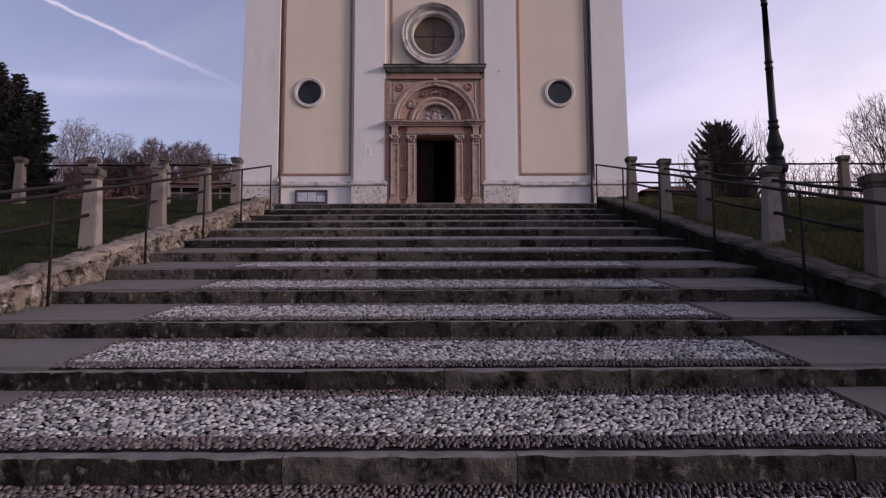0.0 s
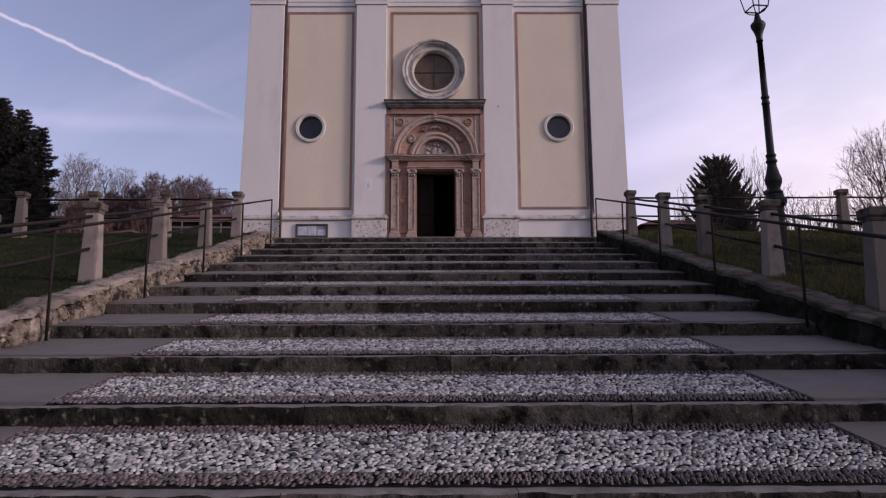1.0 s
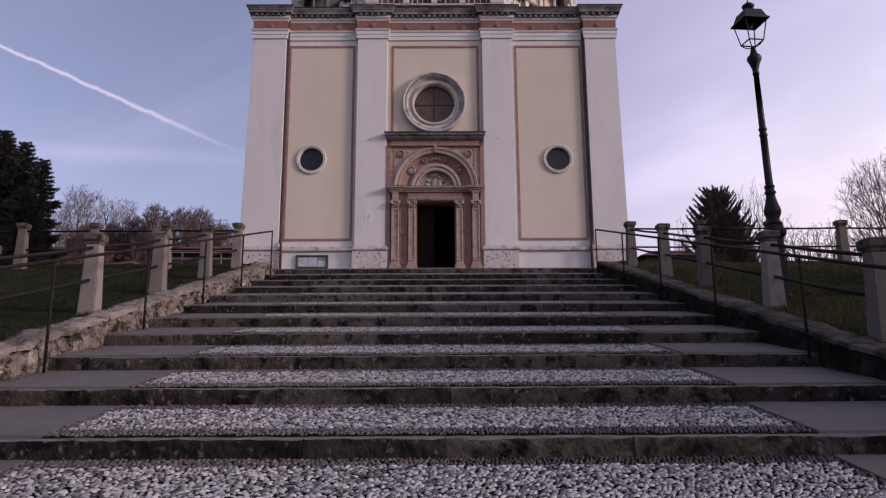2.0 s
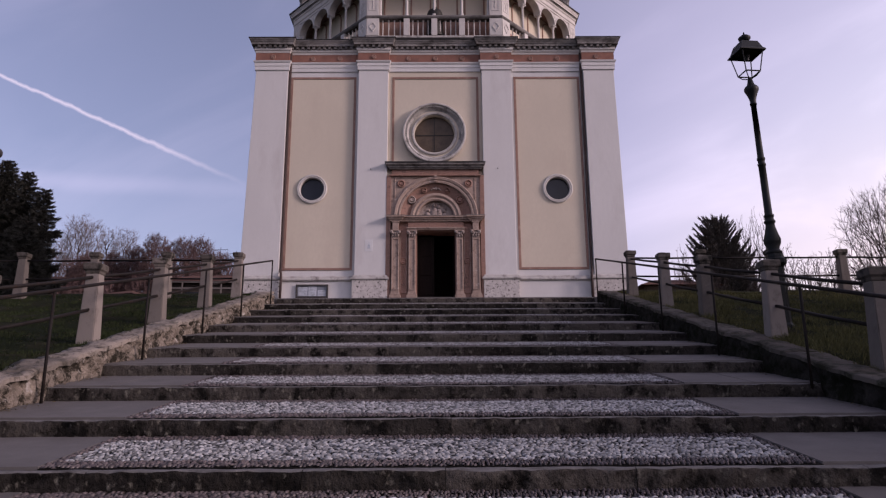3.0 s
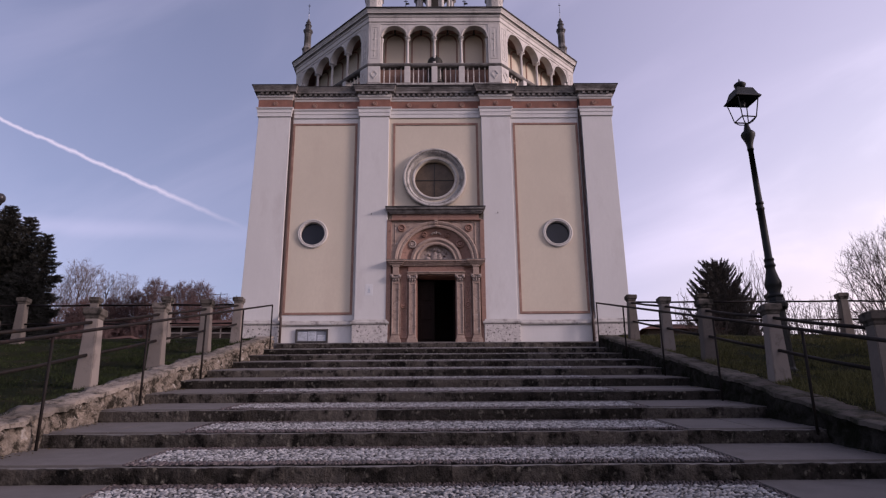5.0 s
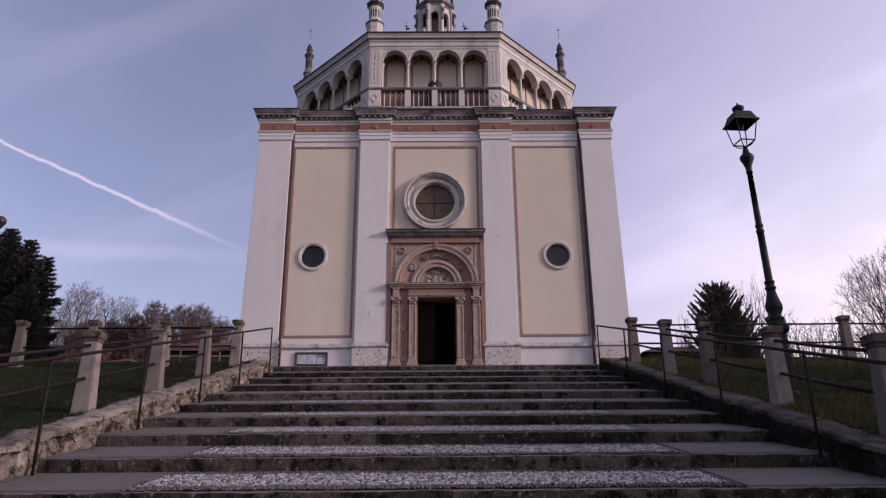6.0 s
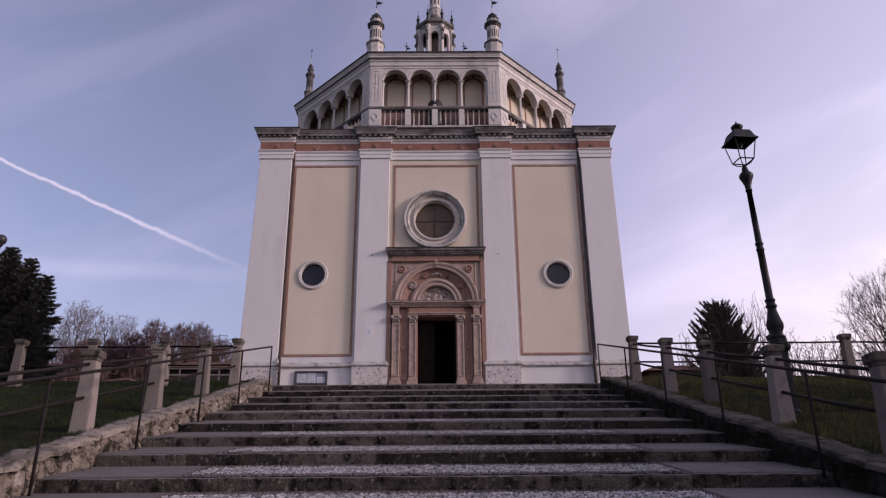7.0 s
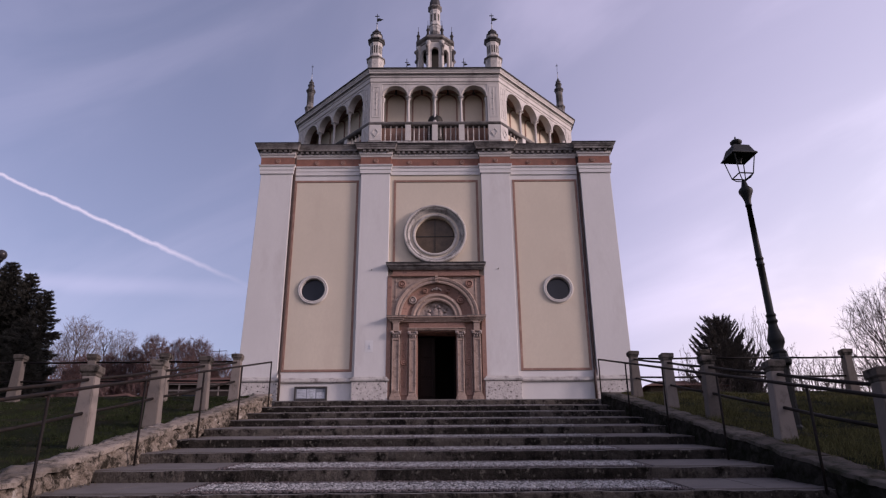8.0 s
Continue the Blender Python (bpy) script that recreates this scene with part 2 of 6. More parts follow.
M = {
    "white_plaster": mat("white_plaster", (0.58, 0.565, 0.55), 0.9, 0.06, 0.8, 14, 0.15, 90, stain=(0.45, 0.42, 0.405), stain_at=(0.54, 0.85), stain_scale=1.1, stretch=(1, 1, 0.35)),
    "peach_plaster": mat("peach_plaster", (0.56, 0.49, 0.395), 0.9, 0.06, 0.7, 16, 0.15, 90, stain=(0.48, 0.40, 0.325), stain_at=(0.55, 0.9), stain_scale=0.8, stretch=(1, 1, 0.5)),
    "terracotta": mat("terracotta", (0.25, 0.118, 0.088), 0.85, 0.22, 3, 40, 0.2, 80, stain=(0.17, 0.10, 0.08), stain_at=(0.5, 0.75), stain_scale=4),
    "frame_paint": mat("frame_paint", (0.275, 0.165, 0.13), 0.9, 0.2, 2.5, 40, 0.15, 80, stain=(0.36, 0.265, 0.22), stain_at=(0.55, 0.75), stain_scale=5),
    "cornice_stone": mat("cornice_stone", (0.235, 0.218, 0.207), 0.85, 0.2, 3, 40, 0.4, 50, stain=(0.065, 0.058, 0.053), stain_at=(0.44, 0.62), stain_scale=1.7, stretch=(1, 1, 1.6)),
    "weathered_stone": mat("weathered_stone", (0.44, 0.415, 0.39), 0.85, 0.18, 4, 40, 0.4, 50, stain=(0.12, 0.108, 0.098), stain_at=(0.5, 0.68), stain_scale=3.4),
    "lead": mat("lead", (0.04, 0.038, 0.038), 0.6, 0.25, 4, 30, 0.3, 40, spec=0.2),
    "bronze": mat("bronze", (0.035, 0.032, 0.028), 0.5, 0.3, 6, 40, 0.2, 50, metal=0.3),
    "board_paper": mat("board_paper", (0.47, 0.50, 0.55), 0.5, 0.15, 6, 30, 0.0, stain=(0.27, 0.30, 0.31), stain_at=(0.5, 0.7), stain_scale=8),
    "litter": mat("litter", (0.15, 0.12, 0.075), 0.9, 0.3, 4, 30, 0.0, spread=0.6, island=True, spec=0.03),
    "pale_stone": mat("pale_stone", (0.52, 0.49, 0.46), 0.8, 0.12, 2, 30, 0.25, 60, stain=(0.30, 0.28, 0.26), stain_at=(0.55, 0.8)),
    "speckled_stone": mat("speckled_stone", (0.51, 0.475, 0.45), 0.8, 0.18, 7, 34, 0.6, 30, stain=(0.30, 0.275, 0.26), stain_at=(0.52, 0.64), stain_scale=10, spots=(0.08, 0.07, 0.065), spots_at=(0.59, 0.63), spots_scale=15),
    "grey_stone": mat("grey_stone", (0.20, 0.185, 0.175), 0.85, 0.2, 3, 40, 0.3, 60, stain=(0.06, 0.055, 0.05), stain_at=(0.45, 0.65)),
    "pink_marble": mat("pink_marble", (0.345, 0.255, 0.208), 0.65, 0.2, 4, 30, 0.4, 40, stain=(0.15, 0.10, 0.08), stain_at=(0.52, 0.70), stain_scale=5.5, spots=(0.47, 0.38, 0.32), spots_at=(0.62, 0.72), spots_scale=9),
    "paving": mat("paving", (0.116, 0.106, 0.101), 0.8, 0.16, 3, 50, 0.3, 60, stain=(0.085, 0.076, 0.07), stain_at=(0.5, 0.8)),
    "dark_metal": mat("dark_metal", (0.011, 0.012, 0.012), 0.5, 0.3, 6, 60, 0.2, 80, spec=0.18),
    "grass": mat("grass", (0.013, 0.016, 0.007), 0.95, 0.35, 0.7, 14, 0.6, 40, stain=(0.028, 0.023, 0.014), stain_at=(0.48, 0.66), stain_scale=1.5, bump_dist=0.05, spec=0.03),
    # dark tone that carries the shade of interiors and slits
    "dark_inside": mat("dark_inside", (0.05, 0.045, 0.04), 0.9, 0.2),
    "dark_wood": mat("dark_wood", (0.012, 0.008, 0.007), 0.7, 0.25, 2, 20, 0.2, 60, stretch=(6, 6, 0.6), spec=0.05),
    "roof_lead": mat("roof_lead", (0.055, 0.051, 0.05), 0.6, 0.2, 2, 20, 0.2, 40),
    "glass_dark": mat("glass_dark", (0.012, 0.014, 0.02), 0.15, 0.2, 2, 20, 0.0, spec=0.3),
    "bark": mat("bark", (0.09, 0.075, 0.065), 0.9, 0.25, 4, 30, 0.5, 30, spec=0.03),
    "needles": mat("needles", (0.064, 0.062, 0.053), 0.9, 0.3, 2, 20, 0.0, spec=0.03),
    "kerb": mat("kerb", (0.058, 0.051, 0.045), 0.9, 0.55, 2.2, 22, 1.0, 20, stain=(0.010, 0.009, 0.008), stain_at=(0.47, 0.60), stain_scale=4.2, stretch=(1, 1, 0.8), spread=0.5, bump_dist=0.06, spec=0.05,
                spots=(0.135, 0.125, 0.105), spots_at=(0.585, 0.70), spots_scale=13, grain=0.9),
    "kerb_worn": mat("kerb_worn", (0.138, 0.130, 0.125), 0.8, 0.25, 4.0, 45, 0.5, 40, stain=(0.07, 0.065, 0.06), stain_at=(0.48, 0.66), stain_scale=5.0, bump_dist=0.015, spec=0.15),
    "pebble_light": mat("pebble_light", (0.170, 0.170, 0.171), 0.36, 0.25, 9, 60, 0.1, 120, spread=0.85, island=True, spec=0.42),
    "pebble_dark": mat("pebble_dark", (0.056, 0.043, 0.042), 0.45, 0.2, 8, 60, 0.1, 120, spread=0.6, island=True, spec=0.4),
    "pebble_single": mat("pebble_single", (0.170, 0.170, 0.171), 0.36, 0.25, 9, 60, 0.1, 120, spread=0.85, spec=0.42),
    "cheek": mat("cheek", (0.30, 0.25, 0.205), 0.9, 0.4, 6, 35, 1.0, 22, stain=(0.035, 0.03, 0.023), stain_at=(0.46, 0.57), stain_scale=5.5, bump_dist=0.07, spec=0.05, grain=0.8,
                 spots=(0.42, 0.38, 0.34), spots_at=(0.62, 0.68), spots_scale=7),
    # right cheek wall: its shade put into a near-black base, plus mossy stains
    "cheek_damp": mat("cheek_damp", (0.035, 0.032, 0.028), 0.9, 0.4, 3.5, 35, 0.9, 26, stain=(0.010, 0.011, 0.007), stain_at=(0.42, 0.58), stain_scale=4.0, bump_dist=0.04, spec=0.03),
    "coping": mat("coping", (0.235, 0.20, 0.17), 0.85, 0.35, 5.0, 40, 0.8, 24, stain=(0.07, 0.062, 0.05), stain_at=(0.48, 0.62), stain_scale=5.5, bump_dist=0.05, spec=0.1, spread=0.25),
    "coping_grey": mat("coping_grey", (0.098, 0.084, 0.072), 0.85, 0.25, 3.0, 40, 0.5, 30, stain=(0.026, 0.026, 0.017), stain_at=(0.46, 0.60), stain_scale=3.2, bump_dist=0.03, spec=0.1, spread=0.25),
    "pillar_stone": mat("pillar_stone", (0.178, 0.154, 0.138), 0.9, 0.2, 4, 50, 0.5, 60, stain=(0.075, 0.066, 0.058), stain_at=(0.55, 0.80), stain_scale=5.5, spread=0.25, spec=0.1, grain=0.8, stretch=(1, 1, 0.6)),
    "pillar_cap": mat("pillar_cap", (0.125, 0.108, 0.095), 0.9, 0.25, 5, 50, 0.7, 50, stain=(0.03, 0.028, 0.024), stain_at=(0.44, 0.60), stain_scale=5, spread=0.3, spec=0.08, grain=0.8),
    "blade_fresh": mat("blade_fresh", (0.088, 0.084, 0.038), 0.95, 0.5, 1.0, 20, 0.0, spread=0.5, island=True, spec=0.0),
    # lighter copy of the needles: haze over the far evergreen put into the colour
    "needles_hazed": mat("needles_hazed", (0.085, 0.080, 0.077), 0.9, 0.3, 2, 20, 0.0, spec=0.02),
    "board_frame": mat("board_frame", (0.06, 0.055, 0.054), 0.6, 0.2, 5, 40, 0.2, 60),
    "eaves_board": mat("eaves_board", (0.19, 0.165, 0.15), 0.8, 0.2, 3, 30, 0.0),
    "twig_dark": mat("twig_dark", (0.040, 0.032, 0.029), 0.9, 0.25, 4, 30, 0.0, spec=0.03),
    # lighter twig colour stands for haze over the distant bare trees
    "twig_pale": mat("twig_pale", (0.17, 0.145, 0.145), 0.9, 0.25, 4, 30, 0.0, spec=0.03),
    "blade": mat("blade", (0.026, 0.034, 0.016), 0.95, 0.45, 1.2, 20, 0.0, spread=0.4, island=True, spec=0.0),
    "rail_iron": mat("rail_iron", (0.015, 0.012, 0.011), 0.65, 0.3, 8, 60, 0.15, 80, spec=0.12, stain=(0.04, 0.02, 0.014), stain_at=(0.55, 0.75), stain_scale=9),
    "drum_plaster": mat("drum_plaster", (0.53, 0.495, 0.46), 0.9, 0.1, 1.6, 20, 0.2, 60, stain=(0.27, 0.25, 0.235), stain_at=(0.52, 0.76), stain_scale=1.9, stretch=(1, 1, 0.4)),
    "roof_tile": mat("roof_tile", (0.13, 0.075, 0.06), 0.9, 0.3, 1, 12, 0.4, 8, spec=0.03),
    "house_wall": mat("house_wall", (0.062, 0.05, 0.044), 0.9, 0.1, 0.5, 10, 0.1, 20),
    "twig": mat("twig", (0.09, 0.075, 0.072), 0.9, 0.25, 4, 30, 0.0, spec=0.03),
    "twig_brown": mat("twig_brown", (0.135, 0.088, 0.083), 0.9, 0.25, 1, 10, 0.0, spec=0.03),
    "paper": mat("paper", (0.60, 0.60, 0.60), 0.7, 0.06, 4, 30, 0.0),
    "ink": mat("ink", (0.20, 0.22, 0.25), 0.7, 0.1, 4, 30, 0.0),
    "rose_glass": mat("rose_glass", (0.085, 0.060, 0.040), 0.35, 0.3, 4, 20, 0.0),
    "globe": mat("globe", (0.035, 0.033, 0.035), 0.3, 0.1, 4, 20, 0.0),
    "copper_pipe": mat("copper_pipe", (0.055, 0.035, 0.03), 0.6, 0.2, 4, 20, 0.05),
    "red_marble": mat("red_marble", (0.300, 0.172, 0.132), 0.6, 0.25, 5, 30, 0.3, 40, stain=(0.115, 0.07, 0.055), stain_at=(0.52, 0.70), stain_scale=5, spots=(0.33, 0.23, 0.19), spots_at=(0.63, 0.74), spots_scale=8),
    "relief_stone": mat("relief_stone", (0.37, 0.30, 0.265), 0.8, 0.25, 6, 40, 0.5, 40, stain=(0.12, 0.085, 0.07), stain_at=(0.5, 0.64), stain_scale=8),
    # shade between the pebbles is put into this near-black bed colour
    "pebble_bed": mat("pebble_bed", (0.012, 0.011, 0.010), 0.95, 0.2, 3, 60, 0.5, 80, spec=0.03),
}


# ---- builders ----
def part(name, bm, material, parent=None, label="", smooth=False):
    me = bpy.data.meshes.new(name)
    bmesh.ops.recalc_face_normals(bm, faces=bm.faces)
    bm.to_mesh(me)
    bm.free()
    if smooth:
        me.polygons.foreach_set("use_smooth", [True] * len(me.polygons))
    for m in material if isinstance(material, (list, tuple)) else [material]:
        me.materials.append(M[m])
    ob = new(name, me)
    if parent is not None:
        ob.parent = parent
    if label:
        ob["label"] = label
    return ob


def thing(name, label, category, at=(0, 0, 0), group="", kind=""):
    ob = new(name)
    ob.empty_display_size = 0.2
    ob.location = at
    return tagged(ob, label, category, group, kind)


def box(bm, x0, x1, y0, y1, z0, z1, bevel=0.0):
    v = [bm.verts.new((x, y, z)) for x in (x0, x1) for y in (y0, y1) for z in (z0, z1)]
    f = [bm.faces.new([v[i] for i in q]) for q in ((0, 1, 3, 2), (4, 6, 7, 5), (0, 4, 5, 1), (2, 3, 7, 6), (0, 2, 6, 4), (1, 5, 7, 3))]
    if bevel:
        edges = list({e for q in f for e in q.edges})
        bmesh.ops.bevel(bm, geom=edges, offset=bevel, segments=2, profile=0.6, affect="EDGES")
    return bm


def sweep(bm, path, prof, closed=False):
    """A closed profile of (out, z) carried along a plan line with mitred corners; out is to the right of the way."""
    pts = [Vector(p) for p in path]
    n = len(pts)
    rings = []
    for i, p in enumerate(pts):
        a = pts[i - 1] if (i or closed) else None
        b = pts[(i + 1) % n] if (i < n - 1 or closed) else None
        na = nb = None
        if a is not None:
            d = (p - a).normalized()
            na = Vector((d.y, -d.x))
        if b is not None:
            d = (b - p).normalized()
            nb = Vector((d.y, -d.x))
        if na is None or nb is None:
            m = nb if na is None else na
        else:
            m = (na + nb) / max(0.2, 1 + na.dot(nb))
        rings.append([bm.verts.new((p.x + m.x * o, p.y + m.y * o, z)) for o, z in prof])
    k = len(prof)
    for i in range(n if closed else n - 1):
        a, b = rings[i], rings[(i + 1) % n]
        for j in range(k):
            bm.faces.new((a[j], a[(j + 1) % k], b[(j + 1) % k], b[j]))
    if not closed:
        bm.faces.new(rings[0])
        bm.faces.new(list(reversed(rings[-1])))
    return bm


def lathe(bm, prof, at=(0, 0, 0), n=24, turn=0.0, cap=True):
    """A turned body from (radius, z)."""
    rings = []
    for r, z in prof:
        rings.append([bm.verts.new((at[0] + r * math.cos(turn + 2 * math.pi * i / n), at[1] + r * math.sin(turn + 2 * math.pi * i / n), at[2] + z)) for i in range(n)])
    for a, b in zip(rings, rings[1:]):
        for i in range(n):
            bm.faces.new((a[i], a[(i + 1) % n], b[(i + 1) % n], b[i]))
    if cap:
        bm.faces.new(list(reversed(rings[0])))
        bm.faces.new(rings[-1])
    return bm


def tube(bm, pts, radii, n=8, cap=True):
    """A round bar along points."""
    pts = [Vector(p) for p in pts]
    if isinstance(radii, (int, float)):
        radii = [radii] * len(pts)
    rings = []
    side = None
    for i, p in enumerate(pts):
        d = (pts[min(i + 1, len(pts) - 1)] - pts[max(i - 1, 0)]).normalized()
        if side is None:
            side = d.orthogonal().normalized()
        side = (side - d * side.dot(d)).normalized()
        up = d.cross(side)
        rings.append([bm.verts.new(p + (side * math.cos(2 * math.pi * k / n) + up * math.sin(2 * math.pi * k / n)) * radii[i]) for k in range(n)])
    for a, b in zip(rings, rings[1:]):
        for k in range(n):
            bm.faces.new((a[k], a[(k + 1) % n], b[(k + 1) % n], b[k]))
    if cap and n > 2:
        bm.faces.new(list(reversed(rings[0])))
        bm.faces.new(rings[-1])
    return bm


def prism(bm, outline, y0, y1):
    """A solid from an outline of (x, z), from y0 back to y1."""
    a = [bm.verts.new((x, y0, z)) for x, z in outline]
    b = [bm.verts.new((x, y1, z)) for x, z in outline]
    bm.faces.new(a)
    bm.faces.new(list(reversed(b)))
    for i in range(len(a)):
        j = (i + 1) % len(a)
        bm.faces.new((a[i], b[i], b[j], a[j]))
    return bm


def ring(bm, cx, cz, prof, n=64, a0=0.0, a1=2 * math.pi):
    """A moulding turned round a horizontal axis: prof is a closed line of (radius, y)."""
    full = abs(a1 - a0 - 2 * math.pi) < 1e-6
    cnt = n if full else n + 1
    rings = []
    for i in range(cnt):
        a = a0 + (a1 - a0) * i / n
        rings.append([bm.verts.new((cx + r * math.cos(a), y, cz + r * math.sin(a))) for r, y in prof])
    k = len(prof)
    for i in range(n):
        a, b = rings[i], rings[(i + 1) % cnt]
        for j in range(k):
            bm.faces.new((a[j], a[(j + 1) % k], b[(j + 1) % k], b[j]))
    if not full:
        bm.faces.new(rings[0])
        bm.faces.new(list(reversed(rings[-1])))
    return bm


def pierced(bm, x0, x1, z0, z1, cx, cz, r, y0, y1, n=48):
    """A wall slab with a round hole through it."""
    angles = sorted(set([2 * math.pi * i / n for i in range(n)] + [math.atan2(z - cz, x - cx) % (2 * math.pi) for x in (x0, x1) for z in (z0, z1)]))
    rows = []
    for a in angles:
        c, s = math.cos(a), math.sin(a)
        k = min([((x1 if c > 0 else x0) - cx) / c if abs(c) > 1e-9 else 1e9, ((z1 if s > 0 else z0) - cz) / s if abs(s) > 1e-9 else 1e9])
        rows.append([bm.verts.new((cx + c * q, y, cz + s * q)) for q, y in ((r, y0), (k, y0), (k, y1), (r, y1))])
    for i in range(len(rows)):
        a, b = rows[i], rows[(i + 1) % len(rows)]
        for j in range(4):
            bm.faces.new((a[j], a[(j + 1) % 4], b[(j + 1) % 4], b[j]))
    return bm


# ---- ground ----
STEP_Y0, STEP_D, STEPS = -17.925, 1.5375, 12
SLOPE = 0.4055 / STEP_D
HALF, PANEL = 4.62, 3.05


def line_z(y):
    """Height of the stair's nosing line."""
    return -0.189 + SLOPE * (y - (STEP_Y0 + 11 * STEP_D))


def bank_z(x, y):
    if y > 10:
        return -0.12 - min(7.0, (y - 10) * 0.15)
    z = max(-7.4, min(line_z(y) + 0.17, -0.10)) if y < 0 else -0.10
    if abs(x) > 5.2 and -28 < y < 0:
        z += 0.07 * noise.noise((x * 0.5, y * 0.5, 0)) + 0.025 * noise.noise((x * 2, y * 2, 5))
    return z


def ground():
    bm = bmesh.new()
    ys = [-3000, -400, -60, -34] + [-28 + 0.4 * i for i in range(71)] + [2, 6, 10, 14, 30, 56, 90, 300, 3000]
    xs = [-3000, -300, -60, -30, -20] + [-14 + 0.5 * i for i in range(18)] + [-5.0, -4.8, -3, 0, 3, 4.8, 5.0] + [5.5 + 0.5 * i for i in range(18)] + [20, 30, 60, 300, 3000]
    rows = []
    for y in ys:
        row = []
        for x in xs:
            z = bank_z(x, y)
            if abs(x) < 4.9 and -27 < y < 0.3:
                z = min(z, line_z(y) - 0.6)
            row.append(bm.verts.new((x, y, z)))
        rows.append(row)
    for a, b in zip(rows, rows[1:]):
        for i in range(len(a) - 1):
            bm.faces.new((a[i], a[i + 1], b[i + 1], b[i]))
    return tagged(part("ground", bm, "grass", smooth=True), "short winter grass on sloping banks beside the stair", "ground", kind="structure")


ground()


def grass(side, count, material, tallness, label):
    """Blades on one bank, thicker in clumps."""
    rng = random.Random(5 + side)
    verts, faces = [], []
    for _ in range(count):
        u = rng.random()
        x = side * (5.02 + 6.5 * u ** 1.4)
        y = -15.5 + 13.5 * rng.random()
        clump = noise.noise((x * 1.3, y * 1.3, 3)) + 0.5 * noise.noise((x * 4, y * 4, 8))
        if clump < -0.1 and rng.random() < 0.85:
            continue
        z = bank_z(x, y) - 0.01
        tall = (1.0 + 1.6 * max(0.0, clump)) * tallness
        h, w, a = rng.uniform(0.02, 0.06) * tall, rng.uniform(0.003, 0.007), rng.uniform(0, 6.28)
        lean = rng.uniform(0, 0.05) * tall
        la = rng.uniform(0, 6.28)
        i = len(verts)
        verts += [(x - w * math.cos(a), y - w * math.sin(a), z), (x + w * math.cos(a), y + w * math.sin(a), z), (x + lean * math.cos(la), y + lean * math.sin(la), z + h)]
        faces.append((i, i + 1, i + 2))
    me = bpy.data.meshes.new("grass")
    me.from_pydata(verts, [], faces)
    me.materials.append(M[material])
    return tagged(new("grass", me), label, "grass", kind="stuff")


def leaf_litter():
    """Dry leaves scattered on the banks and along the foot of the walls."""
    rng = random.Random(6)
    verts, faces = [], []

    def leaf(x, y, z, s):
        a, t = rng.uniform(0, 6.28), rng.gauss(0, 0.35)
        c, d = math.cos(a) * s, math.sin(a) * s
        i = len(verts)
        verts.extend([(x - c, y - d, z), (x + d * 0.45, y - c * 0.45, z + s * abs(t) * 0.6), (x + c, y + d, z + s * 0.2), (x - d * 0.45, y + c * 0.45, z + s * abs(t) * 0.3)])
        faces.append((i, i + 1, i + 2, i + 3))
    for side in (-1, 1):
        for _ in range(1500):
            x, y = side * (5.1 + 5.5 * rng.random() ** 1.3), -15 + 12.5 * rng.random()
            if noise.noise((x * 0.8, y * 0.8, 20)) > -0.05:
                leaf(x, y, bank_z(x, y) + rng.uniform(0.005, 0.03), rng.uniform(0.012, 0.035))
    me = bpy.data.meshes.new("leaf_litter")
    me.from_pydata(verts, [], faces)
    me.materials.append(M["litter"])
    return tagged(new("leaf_litter", me), "dry brown leaves scattered over the grass banks", "leaves", kind="stuff")


grass(-1, 70000, "blade", 1.0, "thin short dark green winter grass")
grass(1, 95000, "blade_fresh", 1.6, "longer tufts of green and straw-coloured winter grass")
leaf_litter()


# ---- church ----
church = thing("church", "plastered church with terracotta trim, carved portal and arcaded octagonal drum", "church")
PIL = ((-5.955, -4.885), (-2.545, -1.565), (1.535, 2.52), (4.925, 5.945))
BAYS = ((-4.885, -2.545), (2.52, 4.925))
REC = 0.15
OUT = [(-5.955, 12), (-5.955, 0), (-4.885, 0), (-4.885, REC), (-2.545, REC), (-2.545, 0), (-1.565, 0), (-1.565, REC), (1.535, REC), (1.535, 0), (2.52, 0), (2.52, REC), (4.925, REC), (4.925, 0), (5.945, 0), (5.945, 12)]
EYES = ((-3.97, 3.52), (3.92, 3.52))

# facade bays, pierced by the round windows
for (x0, x1), (ex, ez) in zip(BAYS, EYES):
    bm = bmesh.new()
    pierced(bm, x0, x1, -0.3, 7.66, ex, ez, 0.40, REC, 0.55)
    part("wall", bm, "white_plaster", church)
bm = bmesh.new()
pierced(bm, -1.565, 1.535, 3.9, 7.66, -0.04, 5.42, 0.65, REC, 0.55)
part("wall", bm, "peach_plaster", church)
bm = bmesh.new()
box(bm, -5.9, -5.4, 0.6, 12, -0.3, 8.6)
part("wall", bm, "peach_plaster", church)
bm = bmesh.new()
box(bm, 5.4, 5.88, 0.6, 12, -0.3, 8.6)
part("wall", bm, "peach_plaster", church)
bm = bmesh.new()
box(bm, -5.4, 5.4, 11.6, 12, -0.3, 8.6)
part("wall", bm, "peach_plaster", church)
bm = bmesh.new()
box(bm, -5.86, 5.84, 0.3, 0.6, 7.67, 8.65)
part("wall", bm, "white_plaster", church)
bm = bmesh.new()
box(bm, -5.4, 5.4, 0.56, 11.6, 8.3, 8.6)
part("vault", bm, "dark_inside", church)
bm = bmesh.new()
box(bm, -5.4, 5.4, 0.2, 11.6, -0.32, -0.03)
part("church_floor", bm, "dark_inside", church)
